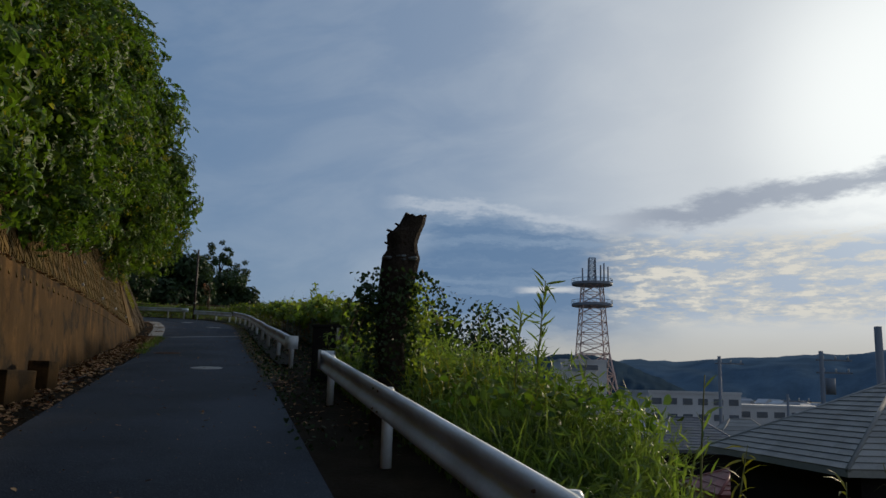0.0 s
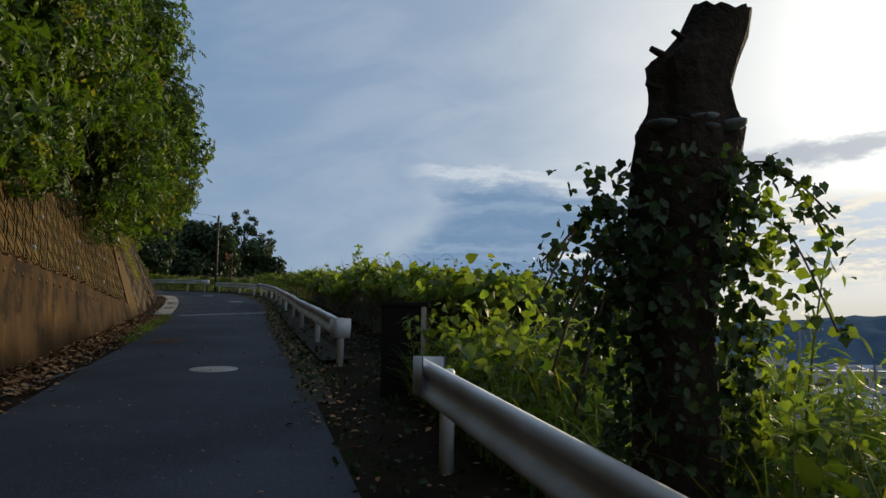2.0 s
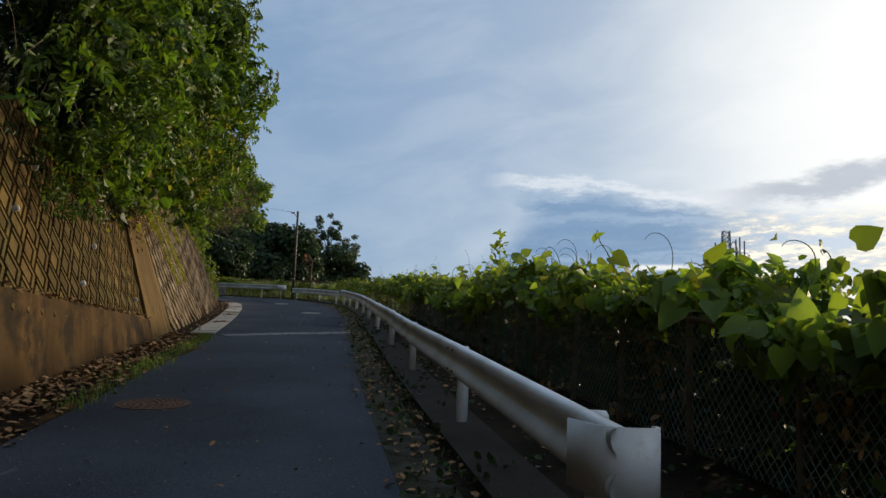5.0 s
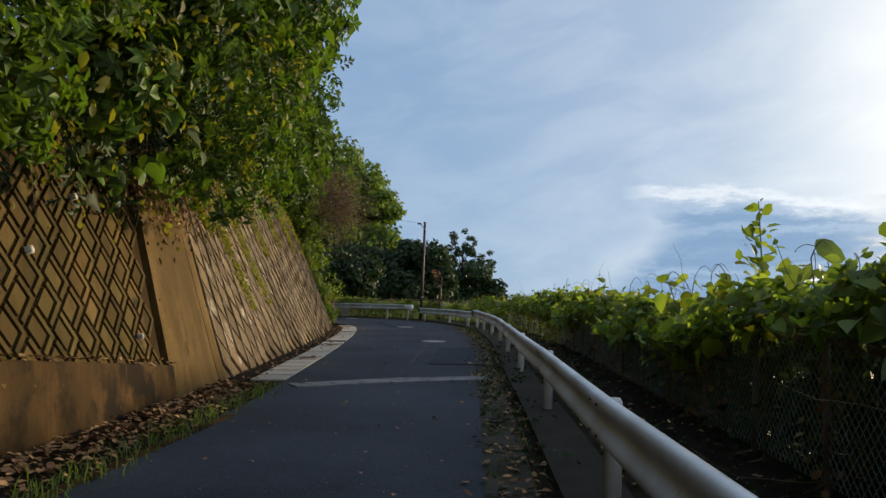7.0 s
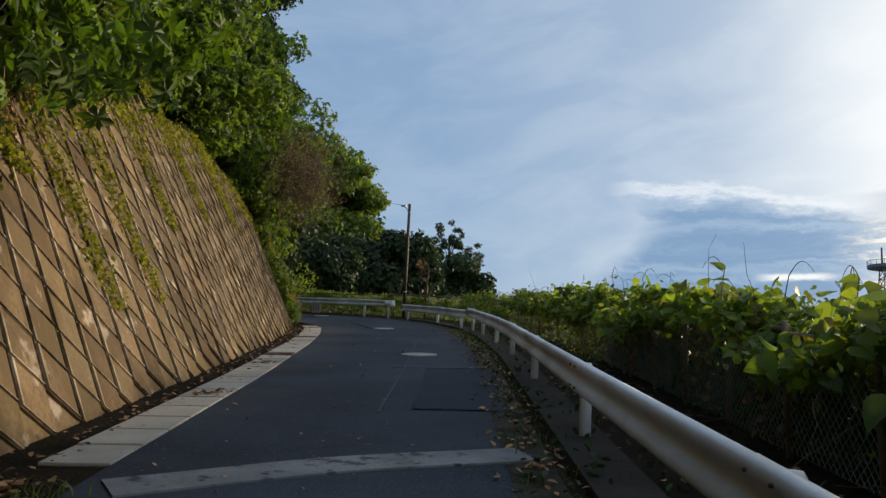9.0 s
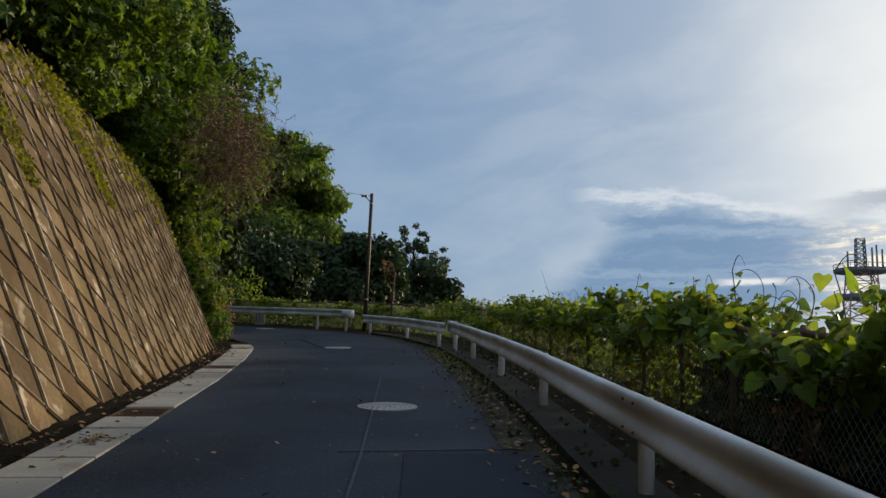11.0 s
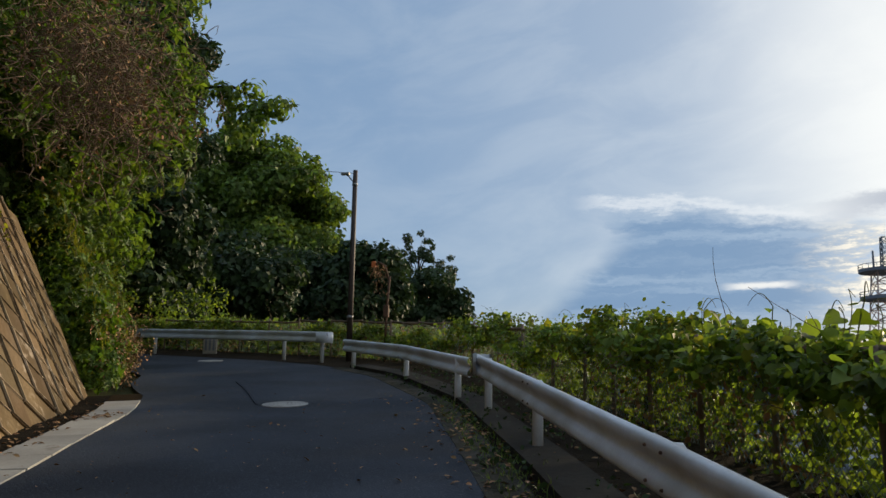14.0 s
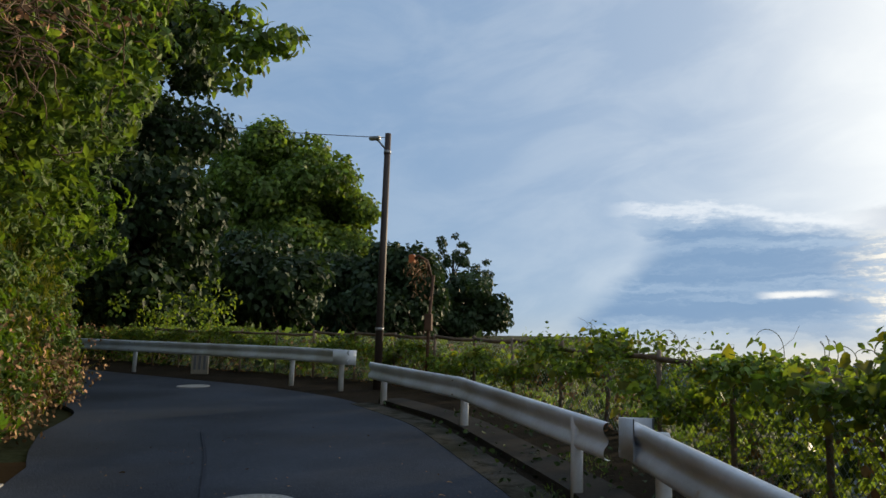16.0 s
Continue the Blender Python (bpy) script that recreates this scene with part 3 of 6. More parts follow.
edge = np.interp(LQ[:, 1], (-14, 26, 28, 46.6, 48.5, 50), (0.8, 0.85, 0.8, 0.8, 0.3, 0.2))
tl = np.gradient(LQ, axis=0)
tl /= np.linalg.norm(tl, axis=1)[:, None]
road_left = LQ + edge[:, None] * np.stack([tl[:, 1], -tl[:, 0]], -1)
road_right = offset_line(RQ, 0.5)
road = tagged(new("road", ribbon("road", road_left, road_right, "asphalt", 0.0)), "narrow dark asphalt lane climbing beside a wall", "road", kind="structure")
tagged(new("verge", ribbon("verge", road_right + 0.0, offset_line(RQ, -1.9), "soil", -0.012)), "dark earth verge with litter under the guard rail", "verge", kind="structure")
tagged(new("wall_foot_strip", ribbon("wall_foot_strip", offset_line(span(LQ, -14, 47), 0.3), offset_line(span(LQ, -14, 47), -0.95), "soil", -0.012)), "strip of earth and old leaves along the wall foot", "verge", kind="structure")

# worn concrete strip, mossy channel and the footing that carries the rail posts
kq = span(RQ, 13.0, 53)
tagged(new("kerb_strip", ribbon("kerb_strip", offset_line(kq, 0.62), offset_line(kq, 0.3), "kerb_worn", 0.004, 0.05)), "worn concrete edge strip littered with leaves", "kerb", kind="structure")
kq = span(RQ, 16.3, 53)
tagged(new("kerb", ribbon("kerb", offset_line(kq, 0.18), offset_line(kq, -0.22), "concrete_dark", 0.05, 0.16)), "low old concrete footing carrying rail posts", "kerb", kind="structure")


# ---------- retaining wall ----------
def inward(y):
    """The direction into the hillside at y, level."""
    dx = float(wall_x(y + 0.4) - wall_x(y - 0.4)) / 0.8
    v = Vector((-1, dx, 0))
    return v.normalized()


def low_top(y):
    return float(np.interp(y, (-14, 0, 14, 18, 26), (2.4, 2.69, 2.96, 2.99, 2.98)))


def wall_point(y, z, proud=0.0):
    """A point on the wall's face at the height z: proud stands out from it."""
    n = inward(y)
    h = z - zr(y)
    if y < 26.0:
        back = 0.16 + 0.30 * (z - low_top(y))
        slope = 0.30
    else:
        k = min(1, max(0, (y - 26.0) / 5))
        slope = 0.30 + 0.17 * k
        back = 0.05 + slope * h
    p = Vector((float(wall_x(y)), y, z)) + n * back
    face = Vector((-n.x, -n.y, slope)).normalized()
    return p + face * proud


def wall_sheet(name, y0, y1, zlo, zhi, mat, proud, ny, nz, parent=None, thick=0.35):
    vs, fs = [], []
    ys = np.linspace(y0, y1, ny)
    for y in ys:
        lo, hi = zlo(y), zhi(y)
        for k in range(nz):
            vs.append(wall_point(y, lo + (hi - lo) * k / (nz - 1), proud))
        vs.append(vs[-1] + inward(y) * thick)
    m = nz + 1
    for i in range(ny - 1):
        for k in range(m - 1):
            a = i * m + k
            fs.append((a, a + m, a + m + 1, a + 1))
    for e in (0, ny - 1):
        o = e * m
        vs.append(vs[o] + inward(ys[e]) * thick)
        fs.append(tuple([o + k for k in range(m)] + [len(vs) - 1]))
    return mesh_of(name, vs, fs, mat)


def crest(y):
    return float(np.interp(y, (-14, 10, 20, 26, 28.8, 33, 38, 44, 47.2), (5.0, 5.2, 5.3, 5.4, 6.0, 7.3, 8.1, 8.0, 7.4)))


wall_1 = tagged(new("wall_1", wall_sheet("wall_1", -14, 25.75, low_top, crest, "groove", 0.0, 60, 5)), "leaning retaining wall of brown herringbone concrete blocks", "retaining wall", kind="structure")
wall_2 = tagged(new("wall_2", wall_sheet("wall_2", 27.86, 47.0, lambda y: zr(y) - 0.1, crest, "block_grey", 0.0, 50, 7)), "leaning retaining wall of diagonal ribbed concrete blocks", "retaining wall", kind="structure")


def build_low_wall():
    vs, fs = [], []
    ys = np.linspace(-14, 25.95, 60)
    for y in ys:
        n = inward(y)
        b = Vector((float(wall_x(y)), y, zr(y) - 0.1))
        t = low_top(y)
        top = b + n * 0.1
        vs += [b, Vector((top.x, top.y, t - 0.02)), Vector((top.x, top.y, t)) + n * 0.02, Vector((top.x, top.y, t)) + n * 0.4]
    for i in range(len(ys) - 1):
        for k in range(3):
            a = i * 4 + k
            fs.append((a, a + 4, a + 5, a + 1))
    o = (len(ys) - 1) * 4
    vs.append(vs[o] + inward(ys[-1]) * 0.5)
    fs.append((o, o + 1, o + 2, o + 3, len(vs) - 1))
    tagged(new("wall_base", mesh_of("wall_base", vs, fs, "concrete_old")), "stained brown concrete footing wall with a leaf-strewn top", "retaining wall", kind="structure")


build_low_wall()
wall_pier = tagged(new("wall_pier", wall_sheet("wall_pier", 25.9, 27.52, lambda y: zr(y) - 0.1, crest, "pier_brown", 0.03, 8, 6, thick=0.6)), "smooth brown concrete pier between two wall sections", "retaining wall", kind="structure")


part("edge_band", wall_sheet("edge_band", 27.55, 27.84, lambda y: zr(y) - 0.1, crest, "pier_brown", 0.028, 4, 6, thick=0.6), wall_pier, "narrow plain band beyond the pier's joint")


# ---------- guard rails ----------
RAIL_TOP, BEAM = 0.66, 0.255
PROFILE = [(0.0, 0.255), (0.018, 0.256), (0.034, 0.25), (0.046, 0.238), (0.05, 0.222), (0.049, 0.2), (0.042, 0.178), (0.02, 0.152), (0.013, 0.138), (0.012, 0.1275), (0.013, 0.117), (0.02, 0.103), (0.042, 0.077), (0.049, 0.055), (0.05, 0.033), (0.046, 0.017), (0.034, 0.005), (0.018, -0.001), (0.0, 0.0)]


def beam_mesh(q, out=0.0, top=RAIL_TOP):
    """A rolled steel beam along the line q, its waves towards the road."""
    t = np.gradient(q, axis=0)
    t /= np.linalg.norm(t, axis=1)[:, None]
    nrm = np.stack([-t[:, 1], t[:, 0]], -1)
    vs, fs = [], []
    m = len(PROFILE)
    for layer in (0.0, -0.006):
        for p, n in zip(q, nrm):
            for d, h in PROFILE:
                r = p + n * (d + out + layer)
                vs.append((r[0], r[1], rail_base(p[1]) + top - BEAM + h))
    k = len(q)
    for i in range(k - 1):
        for j in range(m - 1):
            a = i * m + j
            fs.append((a, a + m, a + m + 1, a + 1))
            b = a + k * m
            fs.append((b, b + 1, b + m + 1, b + m))
        for j in (0, m - 1):
            a = i * m + j
            fs.append((a, a + m, a + m + k * m, a + k * m) if j else (a + k * m, a + m + k * m, a + m, a))
    return mesh_of("beam", vs, fs, "rail_white", True)


def post_mesh(height=0.72, r=0.048):
    pts = [(0, 0, -0.1), (0, 0, height - 0.02), (0, 0, height)]
    v, f = tube(pts, [r, r, r * 0.75], 14)
    return mesh_of("post", v, f, "rail_white", True)


def bolt_mesh():
    v, f = tube([(0, 0, 0), (0, 0, 0.008), (0, 0, 0.014)], [0.009, 0.009, 0.005], 7)
    return mesh_of("bolt", v, f, "rust")


POST, BOLT = post_mesh(0.64), bolt_mesh()


def end_cap_mesh():
    """A sheet curled round the beam's end, standing on the origin, reaching towards -y and -x (away from the road)."""
    vs, fs = [], []
    arc = [(0.072, 0.42), (0.072, 0.12), (0.06, 0.05), (0.02, 0.0), (-0.06, -0.02), (-0.13, 0.0), (-0.16, 0.05), (-0.165, 0.1)]
    for z0, z1 in ((0.0, BEAM),):
        for lay in (1.0, 0.9):
            for x, y in arc:
                vs += [(x * lay, y + (1 - lay) * 0.06, z0), (x * lay, y + (1 - lay) * 0.06, z1)]
    m = len(arc)
    for i in range(m - 1):
        a = 2 * i
        fs += [(a, a + 2, a + 3, a + 1), (a + 2 * m, a + 1 + 2 * m, a + 3 + 2 * m, a + 2 + 2 * m), (a + 1, a + 3, a + 3 + 2 * m, a + 1 + 2 * m), (a, a + 2 * m, a + 2 + 2 * m, a + 2)]
    return mesh_of("end_cap", vs, fs, "rail_white", True)


CAP = end_cap_mesh()


def guard_rail(line, posts, label, start_cap=True, end_cap=True, top=RAIL_TOP):
    """A rail along line (from its near to its far end), with posts at the given points."""
    at = Vector((line[0][0], line[0][1], rail_base(line[0][1])))
    thing = empty("guard_rail", at, label, "guard rail", "guard rails along the lane")
    inv = Matrix.Translation(-at)
    knots = [line[0]] + [p for p in posts[1:-1]] + [line[-1]]
    for i, (a, b) in enumerate(zip(knots, knots[1:])):
        a, b = np.array(a, float), np.array(b, float)
        d = (b - a) / np.linalg.norm(b - a)
        q = np.linspace(a - d * (0.16 if i else 0), b + d * 0.16 * (i < len(knots) - 2), 6)
        part("beam", beam_mesh(q, 0.004 * (i % 2), top), thing, m=inv)
        if i:
            n = np.array([-d[1], d[0]])
            for u in (-0.11, 0.11):
                for v, dd in ((0.21, 0.050), (0.045, 0.050)):
                    p = a + d * u + n * (dd + 0.003)
                    turn = Vector((n[0], n[1], 0)).to_track_quat("Z", "Y").to_matrix().to_4x4()
                    part("bolt", BOLT, thing, m=inv @ Matrix.Translation((p[0], p[1], rail_base(p[1]) + top - BEAM + v)) @ turn)
    for p in posts:
        part("post", POST, thing, m=inv @ Matrix.Translation((p[0] + 0.05, p[1] + 0.02, rail_base(p[1]) + top - RAIL_TOP)))
    for use, a, b, flip in ((start_cap, knots[0], knots[1], 1), (end_cap, knots[-1], knots[-2], -1)):
        if use:
            ang = math.atan2(b[1] - a[1], b[0] - a[0]) - math.pi / 2
            m = Matrix.Translation((a[0], a[1], rail_base(a[1]) + top - BEAM)) @ Matrix.Rotation(ang, 4, "Z") @ Matrix.Diagonal((-flip, 1, 1, 1))
            part("end_cap", CAP, thing, "rounded white steel end sleeve", m=inv @ m)
    return thing


PB = [(-0.5 - 0.262 * (y - 6.7), y) for y in (-11.5, -7.9, -4.2, -0.5, 3.1, 6.7, 10.6)]
guard_rail([(PB[0][0], -12)] + [PB[-1], (-1.68, 11.15)], PB, "white steel guard rail, faded, beside tall grass", False, True)
PA = [(x, y) for x, y in zip(RAIL_X, RAIL_Y) if 16 < y < 46.5]
PA[0] = (-3.12, 16.2)
guard_rail([(-3.01, 15.72), (-12.3, 46.6)], PA, "long white steel guard rail with rust spots before a vine-grown fence")
PM = [(-12.75, 47.2), (-14.45, 50.3), (-16.3, 52.5)]
guard_rail([(-12.42, 46.75), (-16.55, 52.75)], PM, "short sagging white guard rail section with rusty bolts", False, False, 0.6)
PF = [(-17.75, 54.2), (-19.1, 54.95), (-24.2, 57.0), (-27.7, 58.4), (-32.5, 60.4)]
guard_rail([(-17.45, 54.0), (-34, 61.0)], PF, "white guard rail round the outside of the bend", True, False, 0.72)


# ---------- things on and beside the lane ----------
def ground_leaves(name, pts, size, mat, label, lift=0.012):
    """Fallen leaves lying flat on the road's plane or on given heights."""
    p = np.array([(x, y, (zr(y) if z is None else z) + lift + rng.uniform(0, 0.02)) for x, y, z in pts])
    ob = new(name, leaves(name, p, size, mat, "oval", np.tile((0, 0, 2.2), (len(p), 1)), 0.0, 0.55))
    return tagged(ob, label, "fallen leaves", kind="stuff")


def strip_points(n, y0, y1, d0, d1, line_x=wall_x):
    out = []
    for _ in range(n):
        y = rng.uniform(y0, y1)
        d = d0 + (d1 - d0) * rng.beta(1.3, 2.6)
        out.append((float(line_x(y)) + d, y, None))
    return out


ground_leaves("leaf_litter", strip_points(5200, 1, 27.5, 0.03, 1.0), 0.075, "leaf_dry", "drift of dry brown leaves along the wall foot")
ground_leaves("ledge_leaves", [(float(wall_x(y)) - 0.12 - rng.uniform(0, 0.2), y, low_top(y)) for y in rng.uniform(8, 25.9, 1700)], 0.085, "leaf_dry", "dry leaves lying along the wall ledge")
ground_leaves("gutter_leaves", strip_points(420, 27.8, 46, 0.05, 0.75) + [(float(wall_x(c)) + 0.62 + rng.normal() * 0.1, c + rng.normal() * 0.16, None) for c in (31.0, 34.2, 44.6) for _ in range(60)], 0.055, "leaf_dry", "few dry leaves by the gutter")
ground_leaves("verge_leaves", [(float(rail_x(y)) + d, y, None) for y, d in zip(rng.uniform(8, 46, 1500), rng.uniform(-0.5, 1.4, 1500))], 0.06, "leaf_dry", "scattered dry leaves under the guard rail")
ground_leaves("kerb_leaves", [(float(rail_x(y)) - d, y, None) for y, d in zip(rng.uniform(12, 46.5, 1100), np.abs(rng.normal(0.42, 0.16, 1100)))], 0.06, "leaf_dry", "dry leaves gathered along the worn concrete edge")
ground_leaves("road_leaves", [(float(rail_x(y)) - rng.uniform(0.6, 4.6), y, None) for y in rng.uniform(2, 50, 260)] + [(float(rail_x(y)) - 0.55 - abs(rng.normal()) * 0.35, y, None) for y in rng.uniform(36, 47, 120)], 0.05, "leaf_dry", "single fallen leaves scattered on the asphalt")


def disc(name, r, z0, z1, mat, sides=36, hole=0.0):
    vs, fs = [], []
    for k in range(sides):
        a = 2 * math.pi * k / sides
        c, q = math.cos(a), math.sin(a)
        vs += [(r * c, r * q, z0), (r * c, r * q, z1), (hole * c, hole * q, z1)]
    for k in range(sides):
        a, b = 3 * k, 3 * ((k + 1) % sides)
        fs += [(a, b, b + 1, a + 1), (a + 1, b + 1, b + 2, a + 2)] if hole else [(a, b, b + 1, a + 1)]
    if not hole:
        fs.append(tuple(3 * k + 1 for k in range(sides)))
    return vs, fs


def manhole(x, y, r, lid_mat, label):
    slope = Matrix.Translation((x, y, zr(y) + (0.006 if y > 28 else 0.0))) @ Matrix.Rotation(math.atan(float(zr(y + 0.3) - zr(y - 0.3)) / 0.6), 4, "X") @ Matrix.Rotation(rng.uniform(0, 3), 4, "Z")
    thing = empty("manhole_cover", (0, 0, 0), label, "manhole cover", "manhole covers in the lane")
    thing.matrix_world = slope
    v, f = disc("frame", r, -0.02, 0.007, lid_mat, hole=r * 0.93)
    part("frame", mesh_of("frame", v, f, lid_mat), thing)
    v, f = disc("lid", r * 0.915, -0.02, 0.006, lid_mat)
    for ring in range(1, 6):
        rr = r * 0.86 * ring / 5.3
        for k in range(5 * ring):
            a = 2 * math.pi * (k + 0.5 * (ring % 2)) / (5 * ring)
            o = len(v)
            w, l = r * 0.05, r * 0.075
            for z, s1 in ((0.006, 1), (0.011, 0.75)):
                for du, dv in ((-w, -l), (w, -l), (w, l), (-w, l)):
                    v.append((rr * math.cos(a) + s1 * (du * math.cos(a) - dv * math.sin(a)), rr * math.sin(a) + s1 * (du * math.sin(a) + dv * math.cos(a)), z))
            f += [(o + 4, o + 5, o + 6, o + 7)] + [(o + i, o + (i + 1) % 4, o + 4 + (i + 1) % 4, o + 4 + i) for i in range(4)]
    part("lid", mesh_of("lid", v, f, lid_mat), thing, "round cast-iron lid with a raised pattern")


manhole(-4.58, 15.62, 0.30, "iron", "pale worn cast-iron manhole cover in asphalt")
manhole(-6.72, 19.58, 0.32, "rust", "rusty brown manhole cover in asphalt")
manhole(-10.62, 36.75, 0.31, "iron", "pale worn cast-iron manhole cover in asphalt")
manhole(-14.9, 46.35, 0.31, "iron", "pale worn cast-iron manhole cover in asphalt")
manhole(-20.6, 54.1, 0.3, "iron", "pale worn cast-iron manhole cover in asphalt")


def strip(name, pts, width, mat, label, lift=0.006):
    q = spaced(pts, 14)
    tagged(new(name, ribbon(name, offset_line(q, width / 2), offset_line(q, -width / 2), mat, lift, 0.02)), label, "road surface", kind="structure")


strip("trim_joint", [(-9.45, 27.45), (-8.5, 28.5), (-7.35, 29.25)], 0.42, "joint", "pale worn concrete joint across the lane", 0.014)
strip("trim_seam", [(-9.0, 30.6), (-10.0, 34.2), (-11.6, 39.5)], 0.02, "seam", "thin pale seam in the asphalt", 0.012)
strip("trim_seam", [(-10.25, 34.4), (-9.0, 34.9)], 0.02, "seam", "thin pale seam in the asphalt", 0.012)
strip("trim_seam", [(-15.3, 46.3), (-16.3, 47.9), (-17.2, 49.2)], 0.03, "asphalt_patch", "dark crack sealed in the asphalt", 0.012)
strip("trim_seam", [(-5.5, 11.0), (-6.2, 14.6), (-6.3, 17.2)], 0.03, "seam", "thin pale seam in the asphalt")
strip("trim_patch", [(-8.3, 31.0), (-9.3, 34.6)], 0.95, "asphalt_patch", "darker patch of asphalt", 0.012)
strip("trim_edge", [(-7.0, 18.2), (-8.0, 21.6), (-8.8, 25.0)], 0.09, "concrete_old", "old concrete edging beside the leaf drift", 0.01)

yy = rng.uniform(2, 52, 2200)
sp = [(float(rail_x(min(y, 47))) - rng.uniform(0.6, 4.4) - max(0, y - 47) * 0.9, y, None) for y in yy]
ground_leaves("road_grit", sp, 0.018, "leaf_dry", "small pale grit and leaf crumbs on the asphalt", 0.006)

# gutter of concrete cover slabs
gutter = tagged(new("gutter", ribbon("gutter", offset_line(span(LQ, 27.6, 46.9), -0.33), offset_line(span(LQ, 27.6, 46.9), -0.82), "groove", -0.005)), "roadside gutter with pale concrete cover slabs", "gutter", kind="structure")


def slab_mesh(w, l, mat):
    bm = box_bm(w, l, 0.06, 0.007)
    return bm_mesh("cover_slab", bm, mat)


SLAB = slab_mesh(0.47, 0.585, "gutter")
gq = offset_line(LQ, -0.575)
keep = (gq[:, 1] > 27.75) & (gq[:, 1] < 46.9)
gq = gq[keep]
gs = np.concatenate([[0], np.cumsum(np.hypot(*np.diff(gq, axis=0).T))])
grates = (13, 21)
for i in range(int(gs[-1] / 0.6)):
    c = [float(np.interp(0.3 + i * 0.6, gs, gq[:, k])) for k in (0, 1)]
    e = [float(np.interp(0.5 + i * 0.6, gs, gq[:, k])) for k in (0, 1)]
    ang = math.atan2(e[1] - c[1], e[0] - c[0]) - math.pi / 2
    m = Matrix.Translation((c[0], c[1], zr(c[1]) - 0.016 + rng.uniform(-0.004, 0.006))) @ Matrix.Rotation(math.atan(0.1), 4, "X") @ Matrix.Rotation(ang, 4, "Z")
    if i in grates:
        g = empty("drain_grate", (0, 0, 0), "rusty steel drain grate between gutter slabs", "drain grate", "drain grates")
        g.matrix_world = m
        for sx in (-0.22, 0.22):
            part("side_bar", bm_mesh("side_bar", box_bm(0.03, 0.57, 0.05, 0.004, (sx, 0, 0)), "rust"), g)
        for k in range(9):
            part("bar", bm_mesh("bar", box_bm(0.41, 0.018, 0.045, 0.003, (0, -0.26 + k * 0.065, 0)), "rust"), g)
    else:
        part("cover_slab", SLAB, gutter, m=m)

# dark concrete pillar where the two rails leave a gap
pil = empty("gate_pillar", (-2.0, 13.85, zr(13.85)), "dark weathered concrete pillar", "pillar")
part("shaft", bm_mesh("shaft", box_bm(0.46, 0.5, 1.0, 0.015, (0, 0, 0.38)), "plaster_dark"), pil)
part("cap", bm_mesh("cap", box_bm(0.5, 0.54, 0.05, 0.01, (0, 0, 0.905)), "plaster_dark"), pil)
part("edge_strip", bm_mesh("edge_strip", box_bm(0.05, 0.03, 0.88, 0.004, (0.2, -0.262, 0.44)), "gutter"), pil)

# little concrete box at the wall foot
for x, y, w in ((-5.3, 9.9, 0.7), (-5.62, 11.35, 0.3)):
    tagged(new("concrete_box", bm_mesh("concrete_box", box_bm(0.3, w, 0.5, 0.015, (x, y, zr(y) + 0.15)), "concrete_old")), "small broken concrete kerb block at the wall foot", "concrete block", "kerb blocks")

# ---------- wire fence ----------
def fence():
    q = offset_line(span(RQ, 15.5, 58), -1.5)
    s_ = np.concatenate([[0], np.cumsum(np.hypot(*np.diff(q, axis=0).T))])
    at = lambda u: np.array([np.interp(u, s_, q[:, 0]), np.interp(u, s_, q[:, 1])])
    o = Vector((q[0][0], q[0][1], zr(q[0][1])))
    thing = empty("wire_fence", o, "old wire-mesh fence with rusty posts under vines", "fence")
    inv = Matrix.Translation(-o)
    v, f = tube([(0, 0, -0.3), (0, 0, 0.98), (0, 0, 1.0)], [0.026, 0.026, 0.016], 8)
    pm = mesh_of("post", v, f, "fence_post", True)
    u, ends = 0.3, []
    while u < s_[-1]:
        p = at(u)
        ends.append(p)
        part("post", pm, thing, m=inv @ Matrix.Translation((p[0], p[1], zr(p[1]))) @ Matrix.Rotation(rng.normal() * 0.03, 4, "Y"))
        u += 1.3
    for a, b in zip(ends, ends[1:]):
        h0, h1 = 0.93 + rng.normal() * 0.02, 0.93 + rng.normal() * 0.02
        me = tubes_mesh("top_bar", [([(a[0], a[1], zr(a[1]) + h0), ((a[0] + b[0]) / 2, (a[1] + b[1]) / 2, zr((a[1] + b[1]) / 2) + (h0 + h1) / 2 - 0.02), (b[0], b[1], zr(b[1]) + h1)], 0.03)], "twig", 6)
        part("top_bar", me, thing, "grey-pink weathered rail", m=inv)
    # chain-link wires
    lines = []
    for k in np.arange(0, s_[-1] - 1.0, 0.085):
        for sgn in (0, 1):
            a, b = at(k + 0.9 * sgn), at(k + 0.9 * (1 - sgn))
            lines.append(([(a[0], a[1], zr(a[1]) + 0.03), (b[0], b[1], zr(b[1]) + 0.92)], 0.0035))
    wm = part("wire_mesh", tubes_mesh("wire_mesh", lines, "wire_green", 3, False), thing, "dull green diamond wire mesh", m=inv)
    wm["kind"] = "stuff"


fence()

# ---------- vegetation ----------
def on_crest(y, out, up):
    n = inward(y)
    p = wall_point(min(y, 46.9), crest(y))
    return (p.x - n.x * out, p.y - n.y * out, p.z + up)


def foliage(name, cs, rs, per, size, mat, label, shape="oval", category="bush", inner=0.25, droop=0.8, spread=0.6):
    ps, ns = clumps(cs, rs, per, 0.85, inner)
    return tagged(new(name, leaves(name, ps, size, mat, shape, ns, droop, spread)), label, category, kind="stuff")


